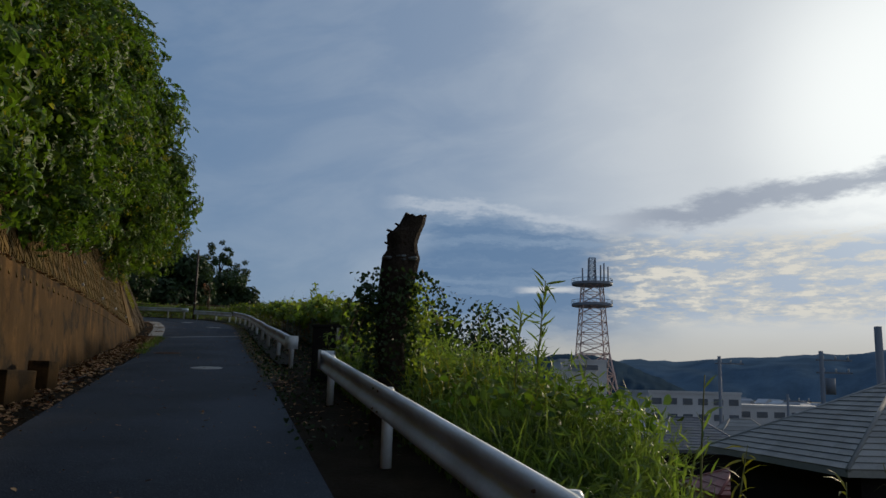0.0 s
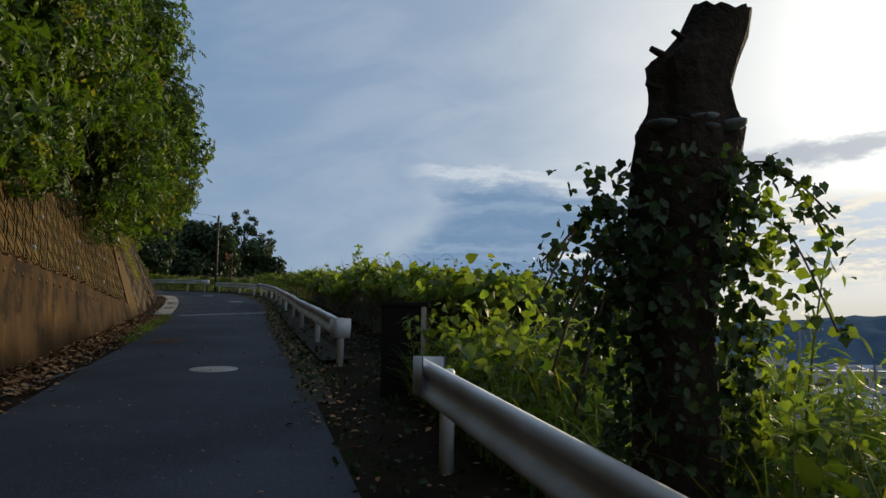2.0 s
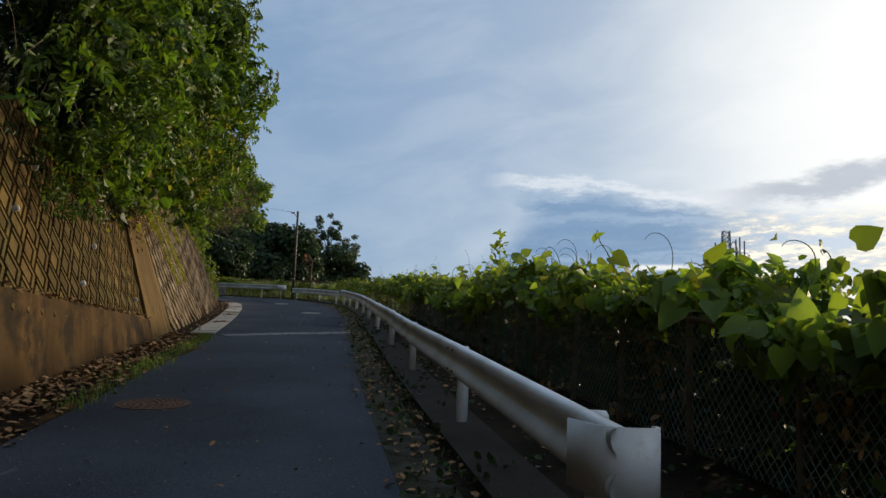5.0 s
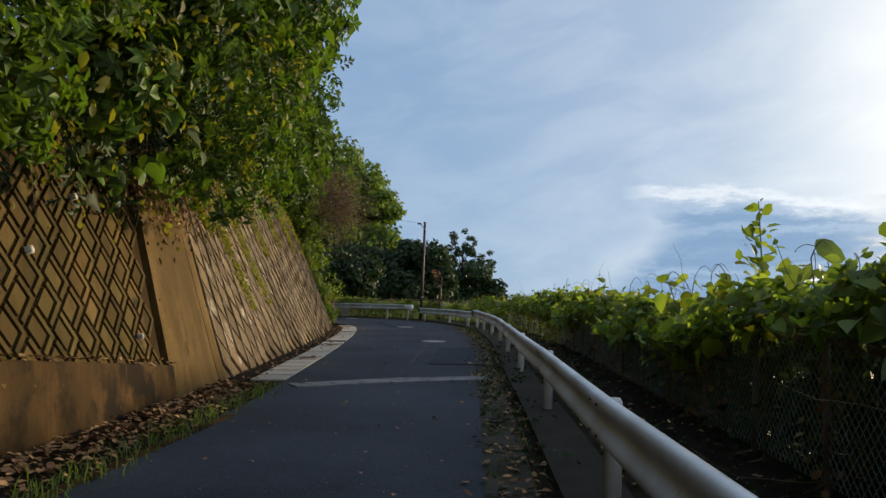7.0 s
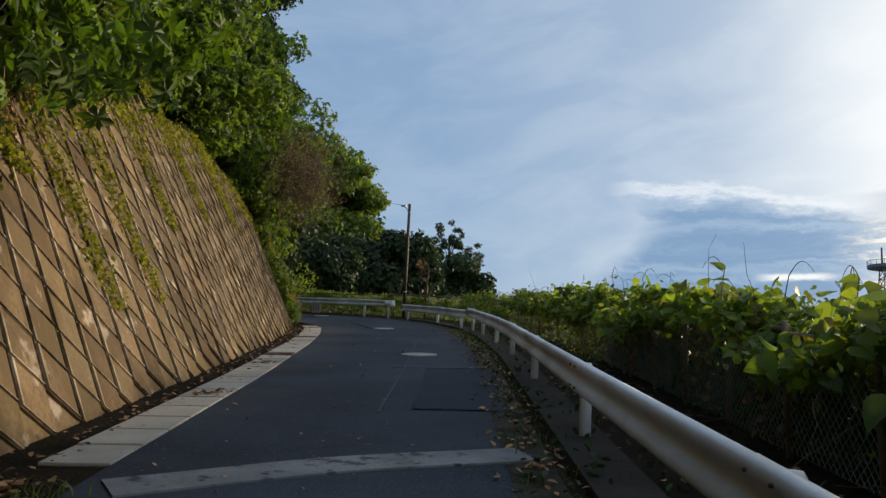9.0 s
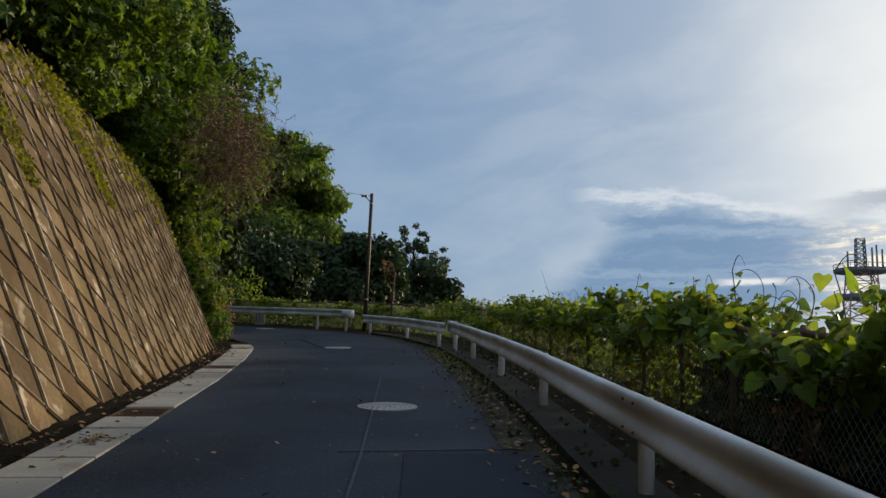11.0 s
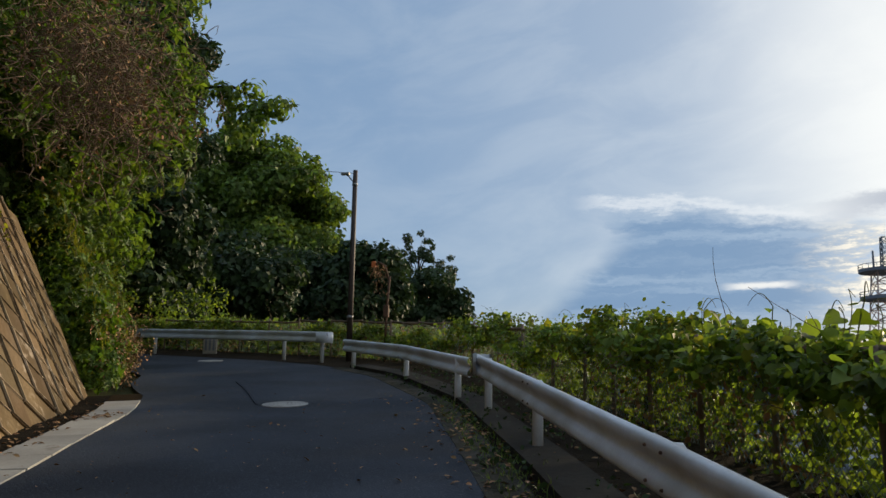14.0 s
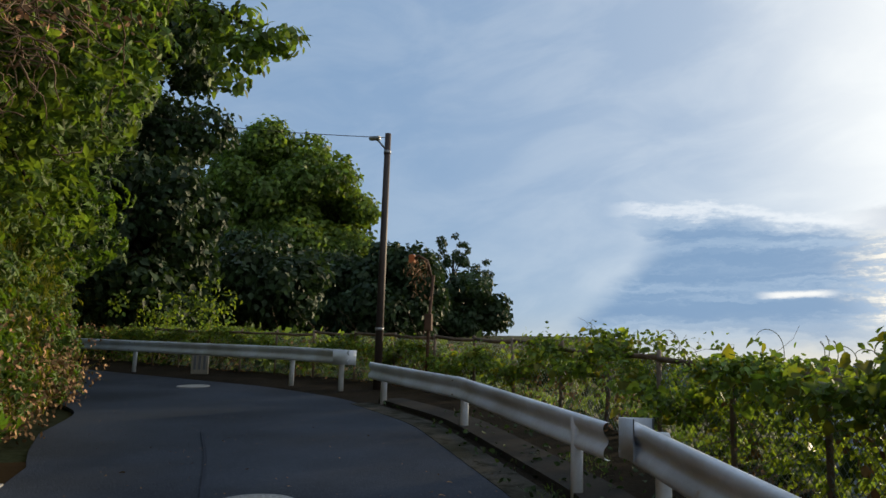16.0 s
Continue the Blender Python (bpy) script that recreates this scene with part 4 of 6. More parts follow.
def bulge(y):
    """How far the bushes hang out over the wall's crest."""
    return float(np.interp(y, (-8, 8, 14, 20, 25, 28, 31, 35, 40, 47), (1.6, 1.6, 1.55, 1.75, 2.3, 2.2, 1.5, 0.6, 0.3, 0.6)))


def under(y):
    """Lowest leaf over the crest."""
    return float(np.interp(y, (0, 9, 12, 15, 22, 26, 28, 31, 36, 47), (-2.4, -2.5, -2.1, -1.6, -1.12, -0.65, -0.45, -0.3, 0.1, -1.0)))


def shell_clumps(y0, y1, step, rows, height):
    cs, rs = [], []
    for y in np.arange(y0, y1, step):
        for k in range(rows):
            u = (k + rng.random()) / rows
            # a rounded front: furthest out a little above the crest, receding upwards
            out = bulge(y) * (1.06 - 0.55 * max(0.0, u - 0.3) - 0.8 * max(0.0, 0.12 - u)) - rng.uniform(0, 0.35) - 0.55 + 0.75 * noise.noise(Vector((y * 0.5, u * 2.6, 5.0)))
            r = rng.uniform(0.42, 0.95)
            hole = noise.noise(Vector((y * 0.7, u * 3.6, 2.0)))
            if hole < -0.04:
                continue
            cs.append(on_crest(y + rng.uniform(-0.3, 0.3), out - 0.3, under(y) + r * 0.7 + u * height))
            rs.append(r)
    return cs, rs


cs, rs = shell_clumps(-9, 31.5, 0.5, 9, 6.3)
n = len(cs)
sel = rng.random(n)
pick = lambda lo, hi: ([c for c, q in zip(cs, sel) if lo <= q < hi], [r for r, q in zip(rs, sel) if lo <= q < hi])
foliage("hanging_bush", *pick(0, 0.62), 230, 0.205, "leaf_overhang", "dense green bushes hanging over the wall crest", "rosette", droop=0.8, inner=0.2, spread=0.42)
foliage("hanging_sprays", *pick(0.62, 0.74), 200, 0.21, "leaf_overhang", "drooping leafy sprays over the wall crest", "spray", droop=0.8, inner=0.2, spread=0.45)
foliage("hanging_vine", *pick(0.74, 0.85), 110, 0.16, "leaf_overhang", "broad-leaved vines hanging over the wall crest", "broad", droop=1.2, inner=0.16, spread=0.4)
foliage("hanging_shrub", *pick(0.85, 1.0), 200, 0.10, "leaf_yellow", "yellow-green shrubs hanging over the wall crest", spread=0.4)
# pale fuzzy seed heads standing out of the bushes
heads = [k for k in range(len(cs)) if rng.random() < 0.3]
hc = [tuple(np.array(cs[k]) + np.array([0.95, -0.35, 0.1]) * rs[k] * rng.uniform(0.7, 1.0) + rng.normal(size=3) * 0.12) for k in heads for _ in range(2)]
foliage("seed_heads", hc, [rng.uniform(0.07, 0.13) for _ in hc], 3600, 0.045, "leaf_yellow", "pale yellow-green seed heads on the hanging bushes", "clump", inner=0.8)
# inside of the bushes: their shade is put into a dark leaf colour
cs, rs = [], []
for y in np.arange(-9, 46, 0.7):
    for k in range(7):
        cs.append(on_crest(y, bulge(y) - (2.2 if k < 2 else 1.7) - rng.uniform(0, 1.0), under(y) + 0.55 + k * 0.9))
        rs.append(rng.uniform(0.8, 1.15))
foliage("bush_inside", cs, rs, 120, 0.27, "leaf_dark", "leaves and stems inside the hanging bushes, coloured dark for shade", "spray", inner=0.7)
# shoots that reach far out
cs, rs = [], []
for y in rng.uniform(8, 31, 36):
    cs.append(on_crest(y, bulge(y) + rng.uniform(-0.5, 0.0), under(y) + rng.uniform(0.3, 3)))
    rs.append(rng.uniform(0.18, 0.35))
foliage("outer_shoots", cs, rs, 210, 0.24, "leaf_overhang", "loose leafy shoots reaching out over the lane", "spray", inner=0.9)


def twigs(name, n, starts, length, mat, label, radius=0.006, hang=0.6, segs=6, wob=0.25):
    lines = []
    for i in range(n):
        p = np.array(starts(i), float)
        d = np.array([rng.normal() * 0.5, rng.normal() * 0.5, 0.4 - hang])
        pts = [tuple(p)]
        L = length * rng.uniform(0.5, 1.3)
        for k in range(segs):
            d = d / np.linalg.norm(d) + rng.normal(size=3) * wob + np.array([0, 0, -0.15 * hang])
            p = p + d / np.linalg.norm(d) * L / segs
            pts.append(tuple(p))
        lines.append((pts, list(np.linspace(radius, radius * 0.35, segs + 1))))
    return tagged(new(name, tubes_mesh(name, lines, mat, 4)), label, "twigs", kind="stuff")


twigs("hanging_stems", 70, lambda i: on_crest(rng.uniform(10, 30), rng.uniform(0.0, 0.9), rng.uniform(-0.2, 0.6)), 1.1, "twig", "thin dry stems hanging from the bushes", hang=1.6)
# dry grass and creepers at the top of the pier and the second wall
pts = [wall_point(y, crest(y) - abs(rng.normal()) * 0.4, 0.05) for y in rng.uniform(22, 46, 2400)]
tagged(new("crest_creeper", leaves("crest_creeper", [tuple(p) for p in pts], 0.09, "leaf_yellow", "oval", None, 1.0, 0.8)), "yellowing creepers on the top edge of the wall", "creeper", kind="stuff")
pts = [tuple(wall_point(y, crest(y) - abs(rng.normal()) * 0.45 + 0.15, 0.05)) for y in rng.uniform(25.7, 29.6, 3000)]
tagged(new("dry_creeper", leaves("dry_creeper", pts, 0.1, "leaf_dry", "long", None, 1.3, 0.7)), "dry brown creeper fringe below the wall crest", "creeper", kind="stuff")
pts = []
for y0, z0, ln in ((29.8, 7.2, 3.2), (31.2, 7.8, 3.6), (33.0, 8.4, 3.0), (35.5, 8.4, 2.4), (38.5, 8.2, 1.8), (28.4, 6.3, 1.2)):
    for _ in range(1100):
        u = rng.random() ** 1.2
        p = wall_point(y0 + u * 0.9 + rng.normal() * (0.3 * (1 - u) + 0.1), z0 - u * ln, 0.07)
        pts.append(tuple(p))
tagged(new("wall_creeper", leaves("wall_creeper", pts, 0.06, "leaf_yellow", "oval", None, 1.0, 0.7)), "trailing yellow-green creepers running down the wall", "creeper", kind="stuff")


def broadleaf(name, base, trunk_top, cs, rs, per, size, mat, label, shape="clump", group="", girth=0.22, limbs=7):
    """A tree: tapered trunk, limbs to some clumps and a crown of leaves."""
    base = Vector(base)
    thing = empty(name, base, label, "tree", group)
    inv = Matrix.Translation(-base)
    top = Vector(trunk_top)
    mid = base.lerp(top, 0.5) + Vector((rng.normal() * 0.1, rng.normal() * 0.1, 0)) * girth * 4
    part("trunk", tubes_mesh("trunk", [([base - Vector((0, 0, 0.6)), base + Vector((0, 0, 0.1)), mid, top], [girth * 1.3, girth, girth * 0.75, girth * 0.4])], "bark", 10), thing, m=inv)
    lines = []
    for i in rng.choice(len(cs), min(limbs, len(cs)), replace=False):
        c = Vector(cs[i])
        a = base.lerp(top, rng.uniform(0.45, 1))
        k = a.lerp(c, 0.5) + Vector((0, 0, (c - a).length * 0.12))
        lines.append(([a, k, c], [girth * 0.42, girth * 0.25, girth * 0.08]))
    for line in lines:
        part("limb", tubes_mesh("limb", [line], "bark", 6), thing, m=inv)
    ps, ns = clumps(cs, rs, per, 0.8, 0.35)
    part("crown", leaves("crown", ps, size, mat, shape, ns, 0.6, 0.6), thing, m=inv)
    return thing


def crown_balls(c, rx, ry, rz, n, r0, r1, low=-1.0):
    """Clump centres spread over an uneven ellipsoid."""
    out, rad = [], []
    while len(out) < n:
        d = rng.normal(size=3)
        d /= np.linalg.norm(d)
        if d[2] < low:
            continue
        k = rng.uniform(0.55, 1.0) * (1 + 0.18 * noise.noise(Vector(d * 2.2) + Vector(c)))
        out.append((c[0] + d[0] * rx * k, c[1] + d[1] * ry * k, c[2] + d[2] * rz * k))
        rad.append(rng.uniform(r0, r1))
    return out, rad


# trees on the bank above the second wall and beyond its end
for (x, y, z), (rx, ry, rz), n, mat, lab in (
    ((-16.9, 35.5, 10.4), (2.0, 2.6, 2.4), 46, "leaf_overhang", "bushy green tree on the bank above the wall"),
    ((-18.6, 39.5, 11.2), (2.4, 2.8, 2.6), 52, "leaf_tree", "leafy tree on the bank above the wall"),
    ((-20.0, 44.0, 11.0), (2.6, 2.8, 3.2), 58, "leaf_overhang", "leafy tree leaning out from the bank"),
    ((-21.6, 48.6, 10.2), (2.8, 2.8, 3.6), 70, "leaf_tree", "tall leafy tree at the end of the wall"),
    # inside the bend, darker leaf colours put shade into the next two crowns
    ((-25.0, 52.5, 11.0), (3.2, 2.6, 4.6), 80, "leaf_overhang", "tall leafy tree on the inside of the bend"),
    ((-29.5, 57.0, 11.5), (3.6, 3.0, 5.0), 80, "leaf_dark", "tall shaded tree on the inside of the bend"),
    ((-22.0, 42.0, 15.0), (3.2, 3.6, 3.0), 60, "leaf_tree", "crown of a tree high on the bank"),
    ((-25.5, 48.0, 15.5), (3.6, 3.6, 3.2), 66, "leaf_tree", "crown of a tree high on the bank"),
):
    cs, rs = crown_balls((x, y, z), rx, ry, rz, n, 0.55, 1.0)
    bz = float(terrain_z(np.array(x - 1.0), np.array(y)))
    broadleaf("tree", (x - 1.0, y, min(bz, z - 1.5)), (x - 0.3, y, z + rz * 0.3), cs, rs, 125, 0.26, mat, lab, "rosette", "trees on the bank", 0.16)

# long bough with a leafy tip reaching over the bend
bough = [(-21.8, 49.8, 10.4), (-20.5, 50.9, 11.3), (-19.1, 51.7, 11.55), (-18.1, 52.1, 11.05)]
cs = [tuple(np.array(bough[i]) * (1 - u) + np.array(bough[i + 1]) * u + rng.normal(size=3) * 0.16) for i in (0, 1, 2) for u in np.linspace(0, 1, 7)]
cs += [(-18.9 + rng.normal() * 0.25, 51.7, 10.9 - rng.random() * 0.5) for _ in range(4)]
br = empty("leafy_bough", bough[0], "long leafy bough reaching out against the sky", "branch")
inv = Matrix.Translation(-Vector(bough[0]))
part("limb", tubes_mesh("limb", [(bough, [0.07, 0.05, 0.035, 0.012])], "bark", 6), br, m=inv)
ps, ns = clumps(cs, [rng.uniform(0.2, 0.38) for _ in cs], 620, 0.8, 0.6)
part("leaf_sprays", leaves("leaf_sprays", ps, 0.16, "leaf_tree", "oval", ns, 0.9, 0.6), br, m=inv)

# dead brown brush in the bank trees
def brush_start(i):
    return (-17.4 + rng.normal() * 0.4, 45.2 + rng.normal() * 0.8, 9.2 + rng.normal() * 0.65)


twigs("dead_brush", 1100, brush_start, 0.6, "twig", "tangle of dead brown vine stems on the bank trees", 0.009, 0.5, 6, 0.5)
cs = [(-17.5 + rng.normal() * 0.35, 45.6 + rng.normal() * 0.8, 9.4 + rng.normal() * 0.6) for _ in range(26)]
foliage("dead_vine_leaves", cs, [0.4] * 26, 220, 0.07, "leaf_dry", "withered brown vine leaves on the bank trees", category="vines")

# weedy bank at the end of the wall, down to the lane
cs, rs = [], []
for _ in range(260):
    u = rng.random()
    x, y = -18.6 - 3.2 * u, 47.0 + 5.0 * u
    v = rng.random()
    cs.append((x + 0.3 - 2.4 * v - rng.uniform(0, 0.4), y + 0.1 + 0.5 * v, zr(y) + 0.1 + v * 4.4 + rng.uniform(0, 0.3)))
    rs.append(rng.uniform(0.28, 0.55))
foliage("bank_weeds", cs[:90], rs[:90], 380, 0.10, "leaf_yellow", "yellow-green weeds and creepers covering the bank", "long", category="weeds")
foliage("bank_creepers", cs[90:], rs[90:], 260, 0.18, "leaf_overhang", "green creepers covering the bank", "rosette", category="weeds")
cs = [(-18.3 - 2.7 * u + rng.normal() * 0.15, 47.2 + 4.2 * u, zr(47.2 + 4.2 * u) + 0.15 + abs(rng.normal()) * 0.5) for u in rng.random(64)]
foliage("bank_dry_weeds", cs, [0.22] * 64, 620, 0.06, "leaf_dry", "dry brown weeds at the foot of the bank", category="weeds")

bu = rng.random(1500)
bv_ = rng.random(1500)
bank_roots = np.stack([-18.15 - 3.2 * bu - 2.3 * bv_, 47.1 + 5.0 * bu + 0.5 * bv_, zr(47.0 + 5.0 * bu) + 0.1 + 4.3 * bv_], -1)
BANK_ROOTS = bank_roots

# vines over the fence
fq = offset_line(span(RQ, 13.5, 64), -1.5)
fs_ = np.concatenate([[0], np.cumsum(np.hypot(*np.diff(fq, axis=0).T))])


def fence_at(u):
    return np.array([np.interp(u, fs_, fq[:, 0]), np.interp(u, fs_, fq[:, 1])])


def hedge_top(y):
    return float(np.interp(y, (13, 16, 19, 22, 25, 28, 31, 36, 40, 43, 46, 50, 64), (1.25, 1.3, 1.3, 1.35, 1.25, 1.2, 1.1, 1.15, 1.1, 1.0, 1.05, 0.95, 0.9)))


def vine_points(n, low, lumps):
    pts, nrm = [], []
    for i in range(n):
        p = fence_at(rng.uniform(0, fs_[-1]))
        y = p[1]
        lump = noise.noise(Vector((p[0] * 0.8, y * 0.8, lumps)))
        top = hedge_top(y) - 0.10 + 0.5 * lump + 0.2 * noise.noise(Vector((p[0] * 2.6, y * 2.6, 4)))
        if rng.random() > low:
            h = top - min(0.42, abs(rng.normal()) * (0.12 + 0.12 * max(0.0, lump))) + (rng.random() < 0.04) * rng.uniform(0, 0.2)
            w = rng.normal()
            w *= 0.17 if w < 0 else 0.5
        else:
            h = top * rng.uniform(0.0, 1.0) ** 0.6
            w = rng.normal() * 0.15 + 0.35
        pts.append((p[0] + w, y + w * 0.3, zr(y) + h))
        nrm.append((-0.2, -0.4, 0.9))
    return pts, np.array(nrm)


pts, nrm = vine_points(15000, 0.02, 0.0)
sz = rng.choice([0.085, 0.125, 0.175], len(pts), p=[0.45, 0.38, 0.17]) * np.interp([p[1] for p in pts], (38, 48), (1.0, 0.62))
tagged(new("kudzu", leaves("kudzu", pts, sz, "leaf_kudzu", "broad", nrm, 0.45, 0.7)), "broad green vine leaves smothering a wire fence", "vines", kind="stuff")
pts, nrm = vine_points(46000, 0.035, 0.0)
keep = np.array([noise.noise(Vector((p[0] * 0.9, p[1] * 0.9, 11.0))) > (0.02 if p[1] < 40 else -0.4) for p in pts])
pts, nrm = np.array(pts)[keep], nrm[keep]
tagged(new("fence_creeper", leaves("fence_creeper", pts, 0.07, "leaf_tree", "oval", nrm, 0.5, 0.9)), "small-leaved green creepers tangled over a wire fence", "vines", kind="stuff")
pts, nrm = vine_points(2600, 0.02, 0.0)
tagged(new("fading_vine", leaves("fading_vine", pts, 0.10, "leaf_yellow", "broad", nrm, 0.6, 0.8)), "yellowing vine leaves on top of a wire fence", "vines", kind="stuff")
# leaf mass behind the fence; its dark colour stands for the hedge's shade
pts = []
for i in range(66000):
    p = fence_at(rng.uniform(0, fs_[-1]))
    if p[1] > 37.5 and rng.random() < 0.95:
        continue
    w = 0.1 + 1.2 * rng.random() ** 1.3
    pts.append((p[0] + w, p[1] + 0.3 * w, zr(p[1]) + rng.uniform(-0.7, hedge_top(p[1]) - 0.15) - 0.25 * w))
tagged(new("hedge_inside", leaves("hedge_inside", pts, 0.18, "leaf_dark", "clump", None, 0.5, 0.9)), "leaves and stems behind the fence, coloured dark for shade", "vines", kind="stuff")
# dry undergrowth leaves, set thickly to imitate sun glints in the dark hedge
pts = []
for i in range(9500):
    p = fence_at(rng.uniform(0, fs_[-1]))
    w = rng.uniform(-0.04, 0.25)
    if noise.noise(Vector((p[0] * 0.7, p[1] * 0.7, 21.0))) > -0.05:
        pts.append((p[0] + w, p[1] + 0.3 * w, zr(p[1]) + rng.uniform(0.0, 0.85)))
tagged(new("withered_vine", leaves("withered_vine", pts, 0.075, "leaf_dry", "oval", None, 0.9, 0.8)), "withered brown vine leaves in the fence, imitating sunlit glints", "vines", kind="stuff")
pts = []
for i in range(12000):
    p = fence_at(rng.uniform(24.0, 37.0))
    w = rng.uniform(-0.08, 0.7)
    pts.append((p[0] + w, p[1] + 0.3 * w, zr(p[1]) + rng.uniform(0.0, 0.95)))
tagged(new("fence_weeds", leaves("fence_weeds", pts, 0.06, "leaf_kudzu", "oval", None, 0.3, 0.9)), "small pale green weeds growing through the fence", "weeds", kind="stuff")
# weeds down the slope behind the fence
pts = []
for i in range(16000):
    p = fence_at(rng.uniform(0, fs_[-1]))
    w = rng.uniform(0.5, 5.0)
    x, y = p[0] + w, p[1] + 0.3 * w
    pts.append((x, y, 0))
pts = np.array(pts)
pts[:, 2] = terrain_z(pts[:, 0], pts[:, 1]) + rng.uniform(0.0, 1.0, len(pts))
tagged(new("slope_weeds", leaves("slope_weeds", pts, 0.2, "leaf_grass", "clump", None, 0.2, 0.8)), "rank weeds on the slope below the fence", "weeds", kind="stuff")
twigs("fence_stems", 520, lambda i: (lambda p: (p[0] + rng.normal() * 0.1, p[1], zr(p[1]) + rng.uniform(0.0, 0.9)))(fence_at(rng.uniform(0, fs_[-1]))), 0.9, "twig", "thin dry vine stems in the fence", 0.005, 0.2)
# curling tendrils above the hedge
lines = []
for i in range(95):
    p = fence_at(rng.uniform(2, 40))
    h = zr(p[1]) + hedge_top(p[1]) - 0.1
    ln, bend = rng.uniform(0.12, 0.42), rng.choice([-1, 1])
    pts_ = []
    for k in range(15):
        u = k / 14
        pts_.append((p[0] + bend * 0.35 * ln * u * u + 0.04 * math.sin(5 * u), p[1] + 0.1 * u, h + ln * (math.sin(u * 2.1))))
    lines.append((pts_, list(np.linspace(0.0045, 0.002, 15))))
tagged(new("vine_tendrils", tubes_mesh("vine_tendrils", lines, "vine", 4)), "thin curling vine tendrils above the hedge", "tendrils", kind="stuff")


def vine_shoot(u, off, h, n, big):
    """A young vine shoot over the hedge: a leaning stem, heart-shaped leaves and a curling tip."""
    p = fence_at(u)
    base = Vector((p[0] + off, p[1] + 0.3 * off, zr(p[1]) + hedge_top(p[1]) - 0.28))
    thing = empty("vine_shoot", base, "young vine shoot with large heart-shaped leaves above the hedge", "vine shoot", "vine shoots over the hedge")
    lx, ly = rng.normal(size=2) * 0.12
    h += 0.28
    stem = [(lx * k * k / 36, ly * k * k / 36, h * k / 6) for k in range(7)]
    a, side = rng.uniform(0, 6.28), rng.choice([-1, 1])
    curl = [(stem[-1][0] + side * 0.16 * v * math.cos(a), stem[-1][1] + 0.16 * v * math.sin(a), h + 0.22 * math.sin(v * 2.3) * h) for v in np.linspace(0.1, 1.3, 10)]
    part("stem", tubes_mesh("stem", [(stem + curl, list(np.linspace(0.006, 0.002, 17)))], "vine", 5), thing)
    for k in range(n):
        v = 0.35 + 0.62 * k / max(1, n - 1)
        a += 2.4
        at = np.array([[lx * v * v + 0.07 * math.cos(a), ly * v * v + 0.07 * math.sin(a), h * v]])
        nor = np.array([[0.5 * math.cos(a) - 0.2, 0.5 * math.sin(a) - 0.5, 0.6]])
        part("leaf", leaves("leaf", at, big * rng.uniform(0.75, 1.1), "leaf_kudzu", "broad", nor, 0.5, 0.35), thing)


for u in np.linspace(5.5, 33.0, 32):
    vine_shoot(u + rng.normal() * 0.3, rng.uniform(-0.2, 0.4), rng.uniform(0.02, 0.3), int(rng.integers(3, 7)), rng.uniform(0.13, 0.19))
# small sapling in the hedge
sp = empty("sapling", (-4.05, 24.6, zr(24.6)), "young sapling with paired leaves above the hedge", "sapling")
stem = [(0, 0, -0.3), (0.03, 0, 0.9), (0.0, 0.02, 1.95)]
part("stem", tubes_mesh("stem", [(stem, [0.012, 0.009, 0.004])], "vine", 5), sp)
pp = [(rng.normal() * 0.1 * (1.2 - u), rng.normal() * 0.1, 0.9 + u * 1.05) for u in rng.random(70)]
part("leaves", leaves("leaves", pp, 0.1, "leaf_kudzu", "oval", None, 0.1, 0.5), sp)


# tall grass and weeds beside the first rail
def blades(name, roots, length, width, mat, label, bend=0.5, up=1.0):
    n, segs = len(roots), 4
    roots = np.asarray(roots, float)
    L = length * rng.uniform(0.55, 1.25, n)
    a = rng.uniform(0, 2 * math.pi, n)
    d = np.stack([np.cos(a), np.sin(a), np.zeros(n)], -1)
    sd = np.stack([-np.sin(a), np.cos(a), np.zeros(n)], -1)
    bnd = bend * rng.uniform(0.2, 1.4, n)
    vs = []
    for k in range(segs + 1):
        u = k / segs
        c = roots + d * (L * bnd * u * u)[:, None] + np.array([0, 0, 1.0]) * (L * up * (u - 0.45 * bnd * u ** 2.5))[:, None]
        w = width * (1 - u) ** 0.7 * (0.5 + 0.5 * min(1, 4 * u + 0.3))
        vs += [c - sd * w, c + sd * w]
    v = np.stack(vs, 1)
    f = []
    for k in range(segs):
        f += [(2 * k, 2 * k + 1, 2 * k + 3), (2 * k, 2 * k + 3, 2 * k + 2)]
    f = np.array(f)[None] + (np.arange(n) * 2 * (segs + 1))[:, None, None]
    return tagged(new(name, fast_mesh(name, v.reshape(-1, 3), f.reshape(-1, 3), mat)), label, "grass", kind="stuff")


def beside(n, y0, y1, d0, d1, lift=0.0):
    y = rng.uniform(y0, y1, n)
    d = rng.uniform(d0, d1, n)
    x = np.interp(y, RAIL_Y, RAIL_X) + d
    keep = x < 0.2 + 0.245 * y + rng.normal(size=n) * 0.12
    x, y = x[keep], y[keep]
    return np.stack([x, y, np.minimum(zr(y), terrain_z(x, y)) + lift], -1)


blades("near_grass", beside(1600, 3.4, 5.6, 0.45, 2.0), 0.36, 0.009, "leaf_grass", "short green grass beside the rail", 0.7)
blades("tall_grass", beside(7000, 5.4, 13.5, 0.45, 2.0), 0.7, 0.011, "leaf_grass", "tall green grass with arching blades beside the rail", 0.7)
blades("rank_grass", beside(1000, 7.0, 13.0, 0.6, 1.9), 0.9, 0.012, "leaf_yellow", "long yellowing grass beside the rail", 0.8)
blades("slope_grass", beside(4200, 3, 14, 1.9, 6.0), 0.42, 0.014, "leaf_grass", "tall grass down the slope", 0.6)
blades("bank_grass", BANK_ROOTS, 0.62, 0.009, "leaf_yellow", "long pale grass hanging on the bank", 1.3)
